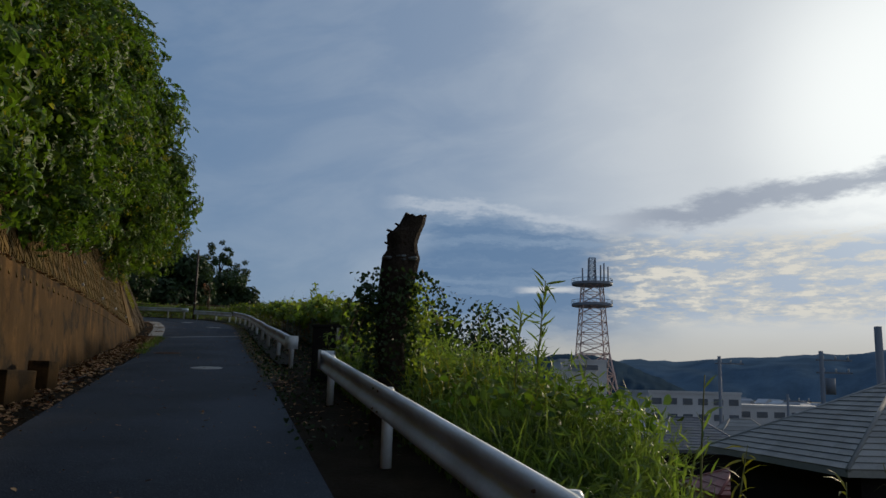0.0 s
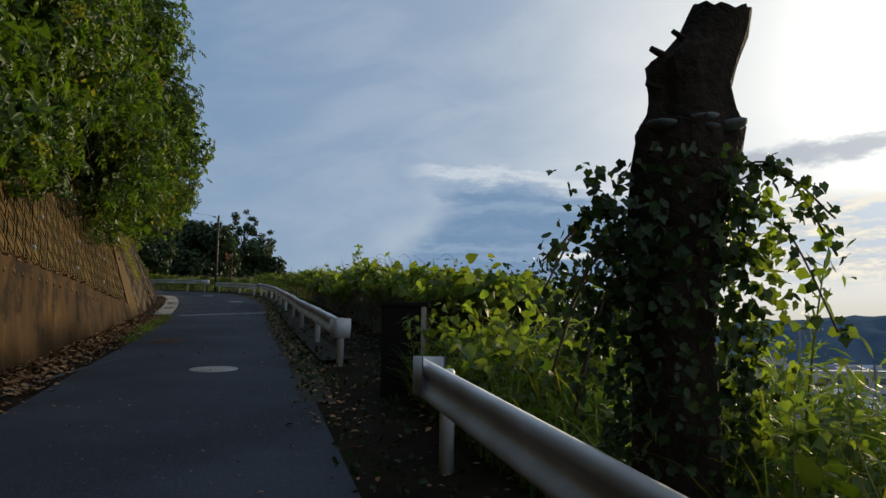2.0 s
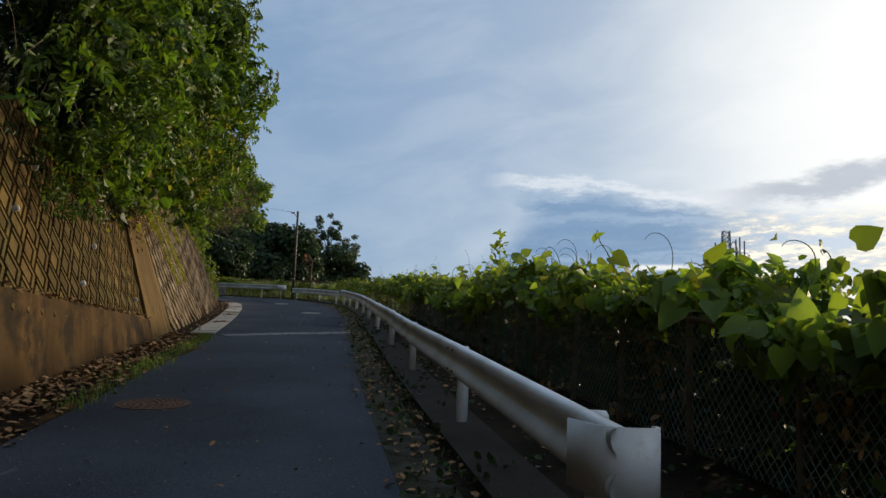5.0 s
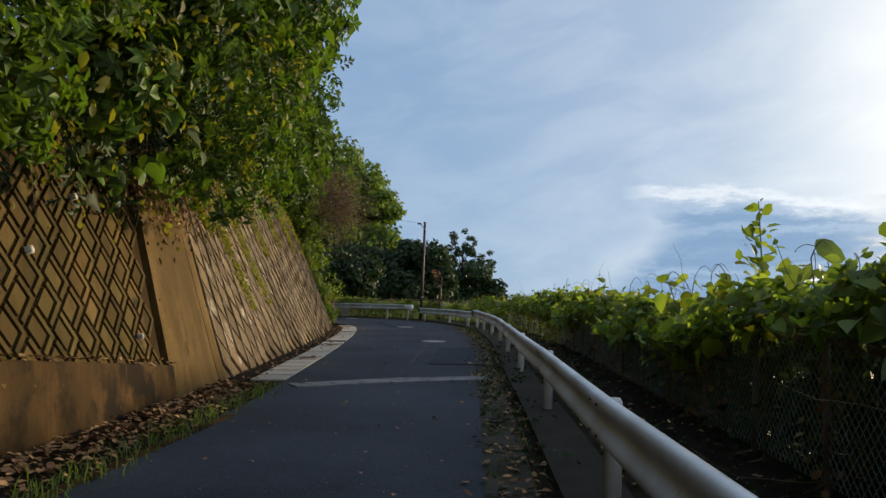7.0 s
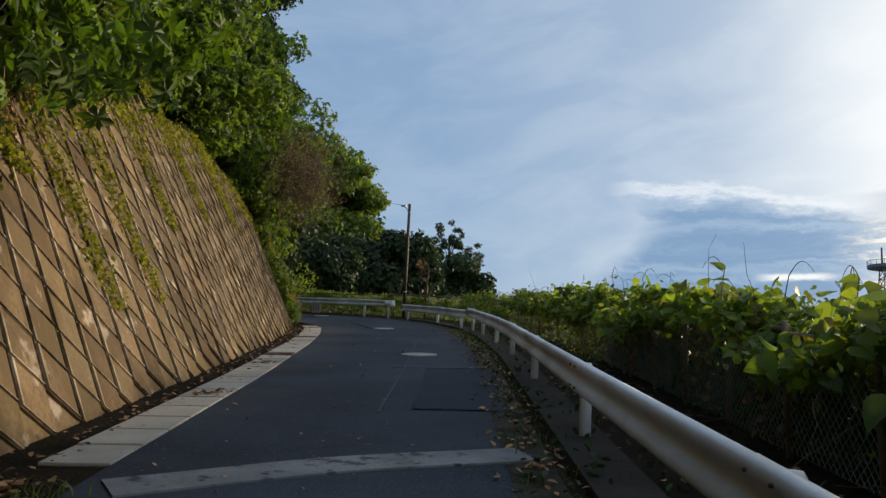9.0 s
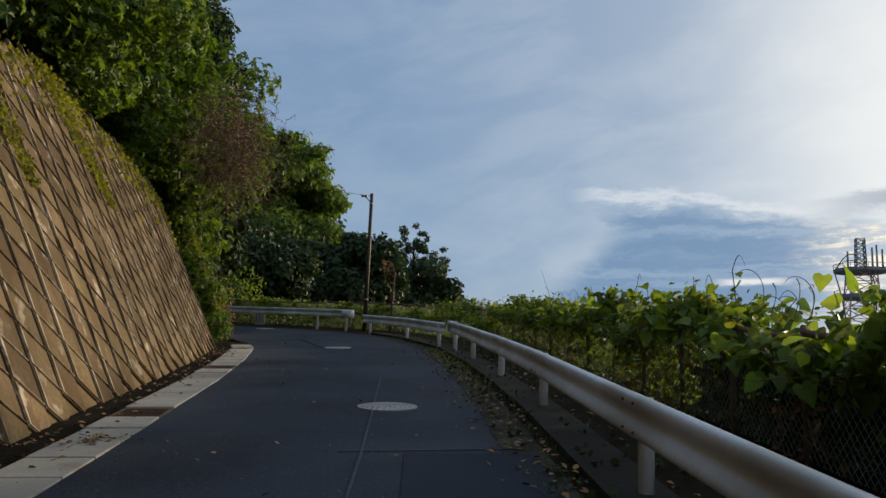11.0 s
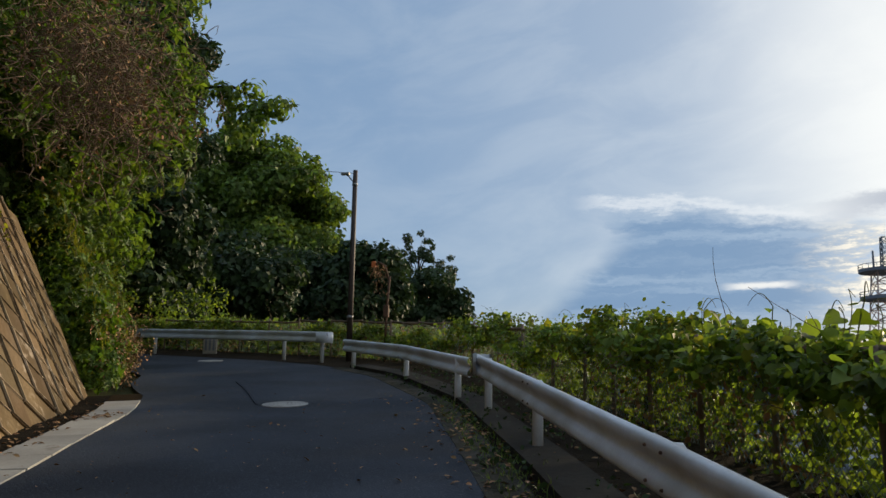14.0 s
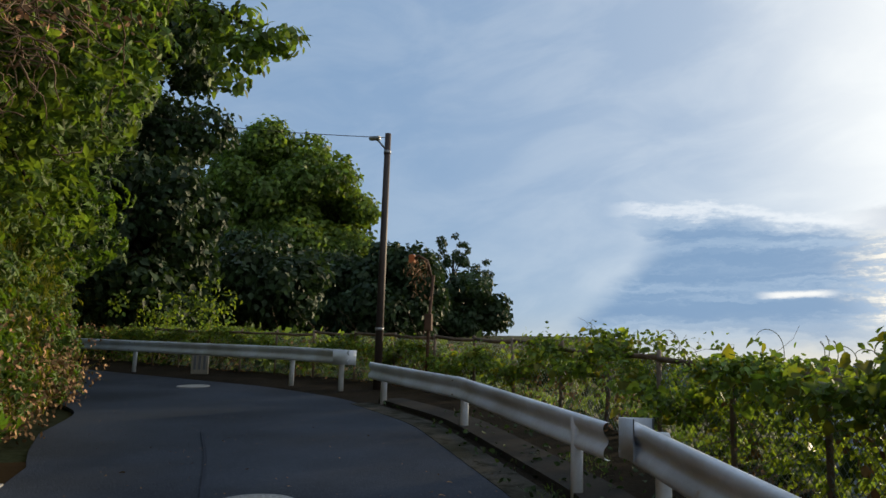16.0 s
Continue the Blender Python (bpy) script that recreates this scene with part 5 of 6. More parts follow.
blades("verge_grass", beside(1300, 14, 46, -0.62, -0.1), 0.16, 0.006, "leaf_grass", "short grass tufts along the asphalt edge", 0.9)
yy = rng.uniform(19, 27.3, 800)
xx = np.interp(yy, WALL_Y, WALL_X) + rng.normal(0.82, 0.1, 800)
blades("foot_grass", np.stack([xx, yy, zr(yy)], -1), 0.13, 0.006, "leaf_grass", "short grass along the leaf drift", 0.9)
blades("kerb_grass", beside(1100, 41, 49, -0.55, -0.12), 0.14, 0.006, "leaf_grass", "short grass by the kerb", 0.9)
p = beside(8500, 3.4, 13.5, 0.5, 2.1)
p[:, 2] += rng.beta(2, 1.3, len(p)) * np.interp(p[:, 0] - np.interp(p[:, 1], RAIL_Y, RAIL_X), (0.6, 1.6, 3.4), (0.55, 0.95, 1.0)) * np.interp(p[:, 1], (3.4, 5.0, 8.0), (0.45, 0.6, 1.0))
tagged(new("weeds", leaves("weeds", p, 0.14, "leaf_grass", "narrow", None, 0.1, 0.9)), "leafy green weeds beside the rail", "weeds", kind="stuff")
p = beside(2600, 6.0, 13.5, 0.5, 2.4)
p[:, 2] += rng.beta(2.2, 1.2, len(p)) * 0.75
tagged(new("broad_weeds", leaves("broad_weeds", p, 0.1, "leaf_overhang", "oval", None, 0.2, 0.7)), "broad-leaved dark green weeds among the grass", "weeds", kind="stuff")
p = beside(8000, 2, 14, 1.9, 6.0)
p[:, 2] += rng.random(len(p)) * 0.38
tagged(new("slope_bushes", leaves("slope_bushes", p, 0.15, "leaf_grass", "narrow", None, 0.1, 0.9)), "leafy weeds on the slope", "weeds", kind="stuff")
gy = rng.uniform(7, 52, 5200)
gd = rng.uniform(-0.62, 1.5, 5200)
gx = np.interp(gy, RAIL_Y, RAIL_X) + gd
far_y = gy > 46.5
gx = np.where(far_y, np.interp(gy, (46.5, 50.9, 53.4), (-12.2, -14.5, -16.6)) + gd, gx)
clump_n = np.array([noise.noise(Vector((a_ * 1.2, b_ * 1.2, 7))) for a_, b_ in zip(gx, gy)])
sel_ = clump_n > -0.05
gp = np.stack([gx, gy, zr(gy) + rng.random(5200) * 0.1], -1)[sel_]
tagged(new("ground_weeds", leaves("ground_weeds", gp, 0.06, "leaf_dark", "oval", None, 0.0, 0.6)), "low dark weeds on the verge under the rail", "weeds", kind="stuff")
# large vine leaves over the rail's end
pts = [(-0.62 + rng.normal() * 0.36, 11.3 + rng.normal() * 0.3, 1.68 + rng.normal() * 0.11) for _ in range(110)]
tagged(new("rail_end_vine", leaves("rail_end_vine", pts, 0.14, "leaf_kudzu", "broad", np.tile((-0.2, -0.5, 0.8), (110, 1)), 0.5, 0.5)), "broad yellow-green vine leaves over the guard rail's end", "vines", kind="stuff")
tagged(new("dry_stalk", tubes_mesh("dry_stalk", [([(-0.95 + 0.42 * math.sin(v * 1.9), 11.2, 1.5 + 0.55 * math.sin(v * 2.2)) for v in np.linspace(0, 1, 12)], list(np.linspace(0.011, 0.005, 12)))], "twig", 6)), "bent dry brown stalk among vine leaves", "stalk")
# broad bushes between the stump and the pillar
cs = [(-0.95 + rng.normal() * 0.35, 12.6 + rng.normal() * 0.6, 1.75 + rng.normal() * 0.2) for _ in range(30)]
foliage("low_bush", cs, [0.26] * 30, 420, 0.075, "leaf_kudzu", "yellow-green bush beside the pillar", "broad")


def stalks(name, roots, height, leaf, mat, label):
    """Upright weeds: stems set all round with narrow leaves."""
    lines, at, out = [], [], []
    for x, y, z in roots:
        h = height * rng.uniform(0.7, 1.25)
        lx, ly = rng.normal(size=2) * 0.12
        lines.append(([(x, y, z - 0.1), (x + lx * 0.4, y + ly * 0.4, z + h * 0.6), (x + lx, y + ly, z + h)], [0.006, 0.005, 0.002]))
        n_ = int(44 * h)
        for k in range(n_):
            u = 0.25 + 0.75 * k / n_
            a_ = k * 2.4
            at.append((x + lx * u * u, y + ly * u * u, z + h * u))
            out.append((math.cos(a_) * 0.5, math.sin(a_) * 0.5, 1.0))
    tagged(new(name + "_stems", tubes_mesh(name + "_stems", lines, "vine", 4)), label + ", their thin stems", "weeds", kind="stuff")
    tagged(new(name, leaves(name, at, leaf, mat, "narrow", np.array(out), -0.25, 0.25)), label, "weeds", kind="stuff")


stalks("stalk_weeds", beside(130, 7.0, 13.5, 0.4, 1.8), 0.75, 0.13, "leaf_grass", "tall leafy weeds beside the rail")
stalks("golden_weeds", np.array([(1.55, 3.3, 0.25), (1.7, 3.5, 0.2), (1.95, 3.35, 0.3), (2.05, 3.6, 0.45), (2.2, 3.5, 0.5), (2.3, 3.8, 0.3), (1.35, 3.9, 0.3), (2.5, 4.1, 0.3), (2.65, 3.9, 0.25), (2.8, 4.2, 0.2), (2.15, 4.3, 0.2)]), 0.72, 0.12, "leaf_yellow", "yellow-green weeds with tufted tops")
cs, rs = crown_balls((0.2, 17.0, 1.85), 1.6, 1.2, 1.4, 130, 0.26, 0.44)
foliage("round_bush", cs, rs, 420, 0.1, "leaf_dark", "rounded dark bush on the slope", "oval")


def reed(x, y, z, h, lean, n):
    thing = empty("tall_reed", (x, y, z), "tall reed with long pointed leaves", "reed", "tall reeds in the grass")
    pts_ = [(lean * (k / 5) ** 1.6, 0.05 * lean * k / 5, h * k / 5 - 0.2) for k in range(6)]
    part("stem", tubes_mesh("stem", [(pts_, list(np.linspace(0.011, 0.004, 6)))], "vine", 6), thing)
    lv = []
    for k in range(n):
        u = 0.42 + 0.58 * k / n
        lv.append((lean * u ** 1.6, 0, h * u - 0.2))
    lv = np.array(lv)
    nor = rng.normal(size=(n, 3)) * 0.5 + np.array([0, -1.0, 0.1])
    for k in range(n):
        part("leaf", leaves("leaf", lv[k:k + 1], 0.15 if k < n - 5 else 0.19, "leaf_grass", "narrow", nor[k:k + 1], -0.9, 0.3), thing)


for x, y, h, lean, n in ((0.84, 7.62, 1.85, 0.12, 72), (0.64, 7.54, 1.55, 0.08, 60), (1.3, 8.0, 1.2, 0.12, 16), (1.75, 5.6, 1.15, 0.06, 7), (0.3, 9.6, 1.6, 0.2, 26)):
    reed(x, y, float(min(zr(y), terrain_z(np.array(x), np.array(y)))), h, lean, n)


# cut trunk with ivy
def stump():
    thing = empty("tree_stump", (-0.6, 8.4, zr(8.4)), "tall cut dead trunk wrapped in ivy", "tree stump")
    inv = Matrix.Translation((0.6, -8.4, -zr(8.4)))
    spine = [((-0.54, 8.5, 0.45), 0.21), ((-0.53, 8.5, 1.3), 0.165), ((-0.535, 8.5, 1.9), 0.15), ((-0.52, 8.5, 2.3), 0.17), ((-0.485, 8.5, 2.55), 0.188), ((-0.47, 8.5, 2.70), 0.195), ((-0.455, 8.5, 2.775), 0.165), ((-0.46, 8.5, 2.86), 0.16), ((-0.455, 8.5, 2.95), 0.18), ((-0.41, 8.5, 3.0), 0.155), ((-0.355, 8.5, 3.08), 0.135), ((-0.315, 8.5, 3.16), 0.118)]
    vs, fs, sides = [], [], 30
    for j, ((x, y, z), r) in enumerate(spine):
        for k in range(sides):
            a = 2 * math.pi * k / sides
            q = r * (1 + 0.16 * noise.noise(Vector((math.cos(a) * 1.5, math.sin(a) * 1.5, z * 1.6))) + 0.16 * noise.noise(Vector((math.cos(a) * 4, math.sin(a) * 4, z * 2.2))) + 0.16 * noise.noise(Vector((math.cos(a) * 9, math.sin(a) * 9, z * 5))))
            zz = z
            if j == len(spine) - 1:  # broken rim: a horn on either side and a notch between them
                zz += 0.05 * abs(math.cos(a)) ** 1.5 - 0.02 * (math.cos(a) > 0.2) + 0.03 * noise.noise(Vector((math.cos(a) * 5, math.sin(a) * 5, 9)))
            vs.append((x - 0.03 + q * math.cos(a), y + q * math.sin(a), zz))
    for j in range(len(spine) - 1):
        for k in range(sides):
            a, b = j * sides + k, j * sides + (k + 1) % sides
            fs.append((a, b, b + sides, a + sides))
    part("trunk", mesh_of("trunk", vs, fs, "bark", True), thing, m=inv)
    top = vs[-sides:]
    c = (sum(v[0] for v in top) / sides, sum(v[1] for v in top) / sides, sum(v[2] for v in top) / sides - 0.02)
    part("cut_face", mesh_of("cut_face", top + [c], [(k, (k + 1) % sides, sides) for k in range(sides)], "cut_wood"), thing, "pale sawn top face", m=inv)
    lines = [([(-0.55, 8.45, 2.96), (-0.645, 8.42, 3.0)], [0.02, 0.012]), ([(-0.55, 8.45, 2.83), (-0.665, 8.42, 2.86)], [0.02, 0.01]), ([(-0.48, 8.45, 3.03), (-0.56, 8.42, 3.07)], [0.016, 0.01])]
    for line in lines:
        part("branch_stub", tubes_mesh("branch_stub", [line], "bark", 6), thing, m=inv)
    for fx, fy, fz, fr, tilt in ((-0.59, 8.41, 2.69, 0.085, 0.1), (-0.48, 8.365, 2.705, 0.075, -0.1), (-0.37, 8.39, 2.69, 0.075, -0.2), (-0.46, 8.35, 2.67, 0.05, 0.0)):
        bm = bmesh.new()
        bmesh.ops.create_uvsphere(bm, u_segments=14, v_segments=8, radius=fr)
        for v in bm.verts:
            v.co.z *= 0.16 if v.co.z > 0 else 0.4
            v.co.xy *= 1 + 0.12 * noise.noise(v.co * 18)
        me = bm_mesh("bracket_fungus", bm, "fungus", True)
        part("bracket_fungus", me, thing, "pale grey bracket fungus", m=inv @ Matrix.Translation((fx, fy, fz)) @ Matrix.Rotation(tilt, 4, "Y"))
    ps = []
    for _ in range(1500):
        a, z = rng.uniform(0, 6.28), 1.2 + 1.35 * rng.beta(1.3, 1.1)
        r = 0.17 + abs(rng.normal()) * (0.085 if math.cos(a) < 0.2 and z > 1.75 else 0.04)
        ps.append((-0.57 + r * math.cos(a) * 1.25, 8.4 + r * math.sin(a), z))
    strands = []
    for i in range(11):
        d = -1 if i < 8 else 1
        pts_ = []
        for u in np.linspace(0, 1, 12):
            q = (-0.57 + d * (0.15 + u * (0.2 + 0.022 * i)), 8.35 + 0.05 * math.sin(3 * u + i), 1.95 + 0.05 * i - 0.3 * u * u * (i % 3) * 0.6 + 0.1 * math.sin(4 * u))
            pts_.append(q)
            for _ in range(3):
                ps.append((q[0] + rng.normal() * 0.03, q[1] + rng.normal() * 0.03, q[2] + rng.normal() * 0.03))
        strands.append((pts_, 0.005))
    for line in strands:
        part("ivy_stem", tubes_mesh("ivy_stem", [line], "twig", 4), thing, m=inv)
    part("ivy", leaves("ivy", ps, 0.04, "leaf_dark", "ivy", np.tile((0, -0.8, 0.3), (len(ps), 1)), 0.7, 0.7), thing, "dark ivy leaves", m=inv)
    # same ivy in a lighter leaf colour to imitate sun on this side
    ps = [(-0.38 + abs(rng.normal()) * 0.16, 8.4 + rng.normal() * 0.15, 1.5 + rng.random() * 0.95) for _ in range(420)]
    part("ivy", leaves("ivy", ps, 0.042, "leaf_kudzu", "ivy", None, 0.6, 0.7), thing, "lighter green ivy leaves, coloured as if sunlit", m=inv)


stump()


# thickets and trees beyond the bend
def far_tree(name, base, height, radius, mat, n, label, size=0.6, r0=0.18, r1=0.3, low=-0.9, dens=1.0):
    cs, rs = crown_balls((base[0], base[1], base[2] + height * 0.55), radius, radius, height * 0.47, n, radius * r0, radius * r1, low)
    return broadleaf(name, base, (base[0], base[1], base[2] + height * 0.8), cs, rs, dens * 34 / size ** 2, size, mat, label, "clump", "trees beyond the bend", radius * 0.06)


far_tree("tree", (-65.5, 138, 12), 27, 13, "leaf_tree", 230, "large rounded broadleaf tree lit by evening sun", 0.75, 0.15, 0.24)
# these crowns fill a dark hollow; the leaf colour holds its shade
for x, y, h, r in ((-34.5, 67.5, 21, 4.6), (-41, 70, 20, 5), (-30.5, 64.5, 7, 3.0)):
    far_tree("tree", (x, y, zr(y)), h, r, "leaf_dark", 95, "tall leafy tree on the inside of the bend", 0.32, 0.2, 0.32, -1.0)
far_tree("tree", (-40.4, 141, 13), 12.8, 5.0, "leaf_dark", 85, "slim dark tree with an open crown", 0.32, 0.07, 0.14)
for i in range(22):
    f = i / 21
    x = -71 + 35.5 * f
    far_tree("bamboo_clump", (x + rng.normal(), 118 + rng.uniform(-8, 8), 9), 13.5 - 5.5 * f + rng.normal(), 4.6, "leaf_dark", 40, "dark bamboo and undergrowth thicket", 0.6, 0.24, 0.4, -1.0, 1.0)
# row behind the bend, its shade given by the dark leaf colour
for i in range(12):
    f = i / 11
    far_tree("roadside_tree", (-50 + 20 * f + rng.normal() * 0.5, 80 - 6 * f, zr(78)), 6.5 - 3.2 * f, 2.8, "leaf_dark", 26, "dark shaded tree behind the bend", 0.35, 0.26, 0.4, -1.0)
cs = [(-26.5 + rng.normal() * 0.8, 62.5 + rng.normal() * 0.8, zr(62) + 0.3 + abs(rng.normal()) * 0.8) for _ in range(40)]
foliage("green_bush", cs, [0.4] * 40, 260, 0.14, "leaf_kudzu", "bright green bush behind the bend's rail")

# ---------- poles at the bend ----------
pole = empty("utility_pole", (-17.2, 54.7, zr(54.7)), "slim dark steel pole with a small lamp arm", "pole")
part("shaft", tubes_mesh("shaft", [([(0, 0, -0.2), (0, 0, 2.5), (0, 0, 4.8)], [0.075, 0.068, 0.058])], "dark_steel", 12), pole)
part("bracket", tubes_mesh("bracket", [([(0, 0, 4.45), (-0.18, -0.02, 4.66), (-0.24, -0.02, 4.7)], 0.02)], "steel", 6), pole)
part("lamp", bm_mesh("lamp", box_bm(0.22, 0.1, 0.07, 0.02, (-0.26, -0.02, 4.72)), "steel"), pole)
part("collar", tubes_mesh("collar", [([(0, 0, 4.4), (0, 0, 4.46)], 0.07)], "steel", 12), pole)
part("collar", tubes_mesh("collar", [([(0, 0, 1.05), (0, 0, 1.1)], 0.08)], "steel", 12), pole)
tagged(new("overhead_wire", tubes_mesh("overhead_wire", [([(-17.2 - 9.0 * k / 8, 54.7 + 2.0 * k / 8, zr(54.7) + 4.72 + 2.1 * (k / 8) - 0.16 * math.sin(math.pi * k / 8)) for k in range(9)], 0.008)], "dark_steel", 4)), "thin overhead wire running to the pole", "wire")
mp = empty("mirror_post", (-16.25, 54.6, zr(54.6)), "rusty bent mirror post hung with dead vines", "post")
part("shaft", tubes_mesh("shaft", [([(0, 0, -0.2), (0.02, 0, 1.2), (0.08, 0, 2.05)], 0.03)], "rust", 8), mp)
part("arm", tubes_mesh("arm", [([(0.07, 0, 1.95), (-0.05, 0, 2.32), (-0.22, 0, 2.42), (-0.36, 0, 2.3)], 0.025)], "rust", 8), mp)
part("reflector", bm_mesh("reflector", box_bm(0.12, 0.05, 0.16, 0.02, (-0.34, 0, 2.36)), "orange"), mp)
part("box", bm_mesh("box", box_bm(0.13, 0.1, 0.3, 0.012, (0.03, -0.05, 1.2)), "rust"), mp)
pv = [(-0.2 + rng.normal() * 0.1, rng.normal() * 0.06, 2.38 - abs(rng.normal()) * 0.3) for _ in range(120)]
part("dead_vine", leaves("dead_vine", pv, 0.11, "leaf_dry", "long", None, 1.4, 0.5), mp, "hanging dead vine leaves")
sgn = empty("marker_board", (-21.9, 56.25, zr(56.25)), "small grey-white marker board under the guard rail", "sign")
part("board", bm_mesh("board", box_bm(0.42, 0.03, 0.5, 0.006, (0, 0, 0.3)), "gutter"), sgn)
for k in range(3):
    part("bar", bm_mesh("bar", box_bm(0.06, 0.006, 0.32, 0.0, (-0.12 + 0.12 * k, -0.019, 0.3)), "tower_grey"), sgn)

# ---------- town and distance ----------
def ground_at(x, y):
    return float(terrain_z(np.array(float(x)), np.array(float(y))))


def hip_roof_house(name, corners, eave, ridge, walls_mat, roof_mat, label, course=0.26, pieces=True, group=""):
    """A house with a hipped roof: eave corners anticlockwise, ridge of two points."""
    c = [Vector((x, y, eave)) for x, y in corners]
    r = [Vector(p) for p in ridge]
    mid = sum(c, Vector()) / 4
    g = min(ground_at(p.x, p.y) for p in c) - 0.3
    thing = empty(name, (mid.x, mid.y, g), label, "house", group)
    inv = Matrix.Translation(-Vector((mid.x, mid.y, g)))
    w = [p.lerp(mid, 0.1) for p in c]
    vs = [Vector((p.x, p.y, g)) for p in w] + [Vector((p.x, p.y, eave - 0.05)) for p in w]
    part("wall", mesh_of("wall", vs, [(i, (i + 1) % 4, 4 + (i + 1) % 4, 4 + i) for i in range(4)], walls_mat), thing, m=inv)
    faces = [(c[0], c[1], r[0], r[0]), (c[1], c[2], r[1], r[0]), (c[2], c[3], r[1], r[1]), (c[3], c[0], r[0], r[1])]
    vs, fs = [], []
    for f in faces:
        o = len(vs)
        vs += list(f)
        fs.append((o, o + 1, o + 2, o + 3) if f[2] != f[3] else (o, o + 1, o + 2))
    o = len(vs)
    vs += [p - Vector((0, 0, 0.12)) for p in c]
    fs.append((o + 3, o + 2, o + 1, o))
    for i in range(4):
        a, b = c[i], c[(i + 1) % 4]
        k = len(vs)
        vs += [a, b]
        fs.append((k, k + 1, o + (i + 1) % 4, o + i))
    roof = part("roof", mesh_of("roof", vs, fs, roof_mat), thing, m=inv)
    bv, bf = [], []
    for fi, (p0, p1, p2, p3) in enumerate(faces):
        nrm = (p1 - p0).cross(p3 - p0).normalized()
        if nrm.z < 0:
            nrm = -nrm
        L = ((p2 + p3) / 2 - (p0 + p1) / 2).length
        n = max(2, int(L / course))
        for k in range(n):
            u0, u1 = k / n, min(1, (k + 1.05) / n)
            a0, b0, a1, b1 = p0.lerp(p3, u0), p1.lerp(p2, u0), p0.lerp(p3, u1), p1.lerp(p2, u1)
            m = max(1, int((b0 - a0).length / (course * 2.4)))
            for j in range(m):
                x0, x1 = (j + 0.012 + 0.5 * (k % 2) * (j > 0)) / m, (j + 0.988 + 0.5 * (k % 2) * (j < m - 1)) / m
                q = [a0.lerp(b0, x0) + nrm * 0.03, a0.lerp(b0, x1) + nrm * 0.03, a1.lerp(b1, x1) + nrm * 0.008, a1.lerp(b1, x0) + nrm * 0.008, a0.lerp(b0, x0), a0.lerp(b0, x1)]
                if pieces and fi in (0, 3):
                    part("slate", mesh_of("slate", q, [(0, 1, 2, 3), (4, 5, 1, 0)], roof_mat), roof)
                else:
                    o = len(bv)
                    bv += q
                    bf += [(o, o + 1, o + 2, o + 3), (o + 4, o + 5, o + 1, o)]
    if bv:
        rest = part("slates", mesh_of("slates", bv, bf, roof_mat), roof)
        rest["kind"] = "stuff"
    lines = [([c[0], r[0]], 0.05), ([c[1], r[0]], 0.05), ([c[2], r[1]], 0.05), ([c[3], r[1]], 0.05), ([r[0], r[1]], 0.06)]
    part("ridge_tiles", tubes_mesh("ridge_tiles", lines, roof_mat, 6), thing, m=inv)
    return thing


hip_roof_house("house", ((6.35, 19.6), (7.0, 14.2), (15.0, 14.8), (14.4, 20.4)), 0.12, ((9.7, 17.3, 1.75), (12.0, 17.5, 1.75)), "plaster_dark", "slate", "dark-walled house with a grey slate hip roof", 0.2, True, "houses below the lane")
hip_roof_house("house", ((9.8, 42.5), (9.6, 36.0), (13.6, 35.5), (13.9, 42.2)), -1.1, ((11.0, 39.4, 0.2), (12.3, 39.3, 0.2)), "plaster_dark", "tile_blue", "house with a dark blue tiled roof", 0.3, False, "houses below the lane")
hip_roof_house("house", ((16.0, 52.0), (15.6, 47.0), (20.0, 46.5), (20.4, 51.5)), -1.6, ((17.4, 49.4, -0.1), (18.6, 49.2, -0.1)), "plaster_pale", "slate", "pale house with a grey roof", 0.4, False, "houses below the lane")
hip_roof_house("house", ((7.3, 25.2), (7.4, 22.0), (10.0, 22.0), (10.0, 25.2)), -1.3, ((8.4, 23.6, -0.7), (9.0, 23.6, -0.7)), "plaster_pale", "tile_red", "small outbuilding with a red tiled roof", 0.25, False, "houses below the lane")


def lattice(p0, p1, w0, w1, levels, legs_r):
    """Legs, rings and crossed braces of a square tower."""
    lines = []
    c = [(-1, -1), (1, -1), (1, 1), (-1, 1)]
    def at(i, u):
        w = w0 + (w1 - w0) * u
        return (p0[0] + c[i][0] * w, p0[1] + c[i][1] * w, p0[2] + (p1 - p0[2]) * u)
    for i in range(4):
        lines.append(([at(i, 0), at(i, 1)], legs_r))
        for k in range(levels):
            u, v = k / levels, (k + 1) / levels
            j = (i + 1) % 4
            lines += [([at(i, u), at(j, v)], legs_r * 0.6), ([at(j, u), at(i, v)], legs_r * 0.6), ([at(i, v), at(j, v)], legs_r * 0.6)]
    return lines


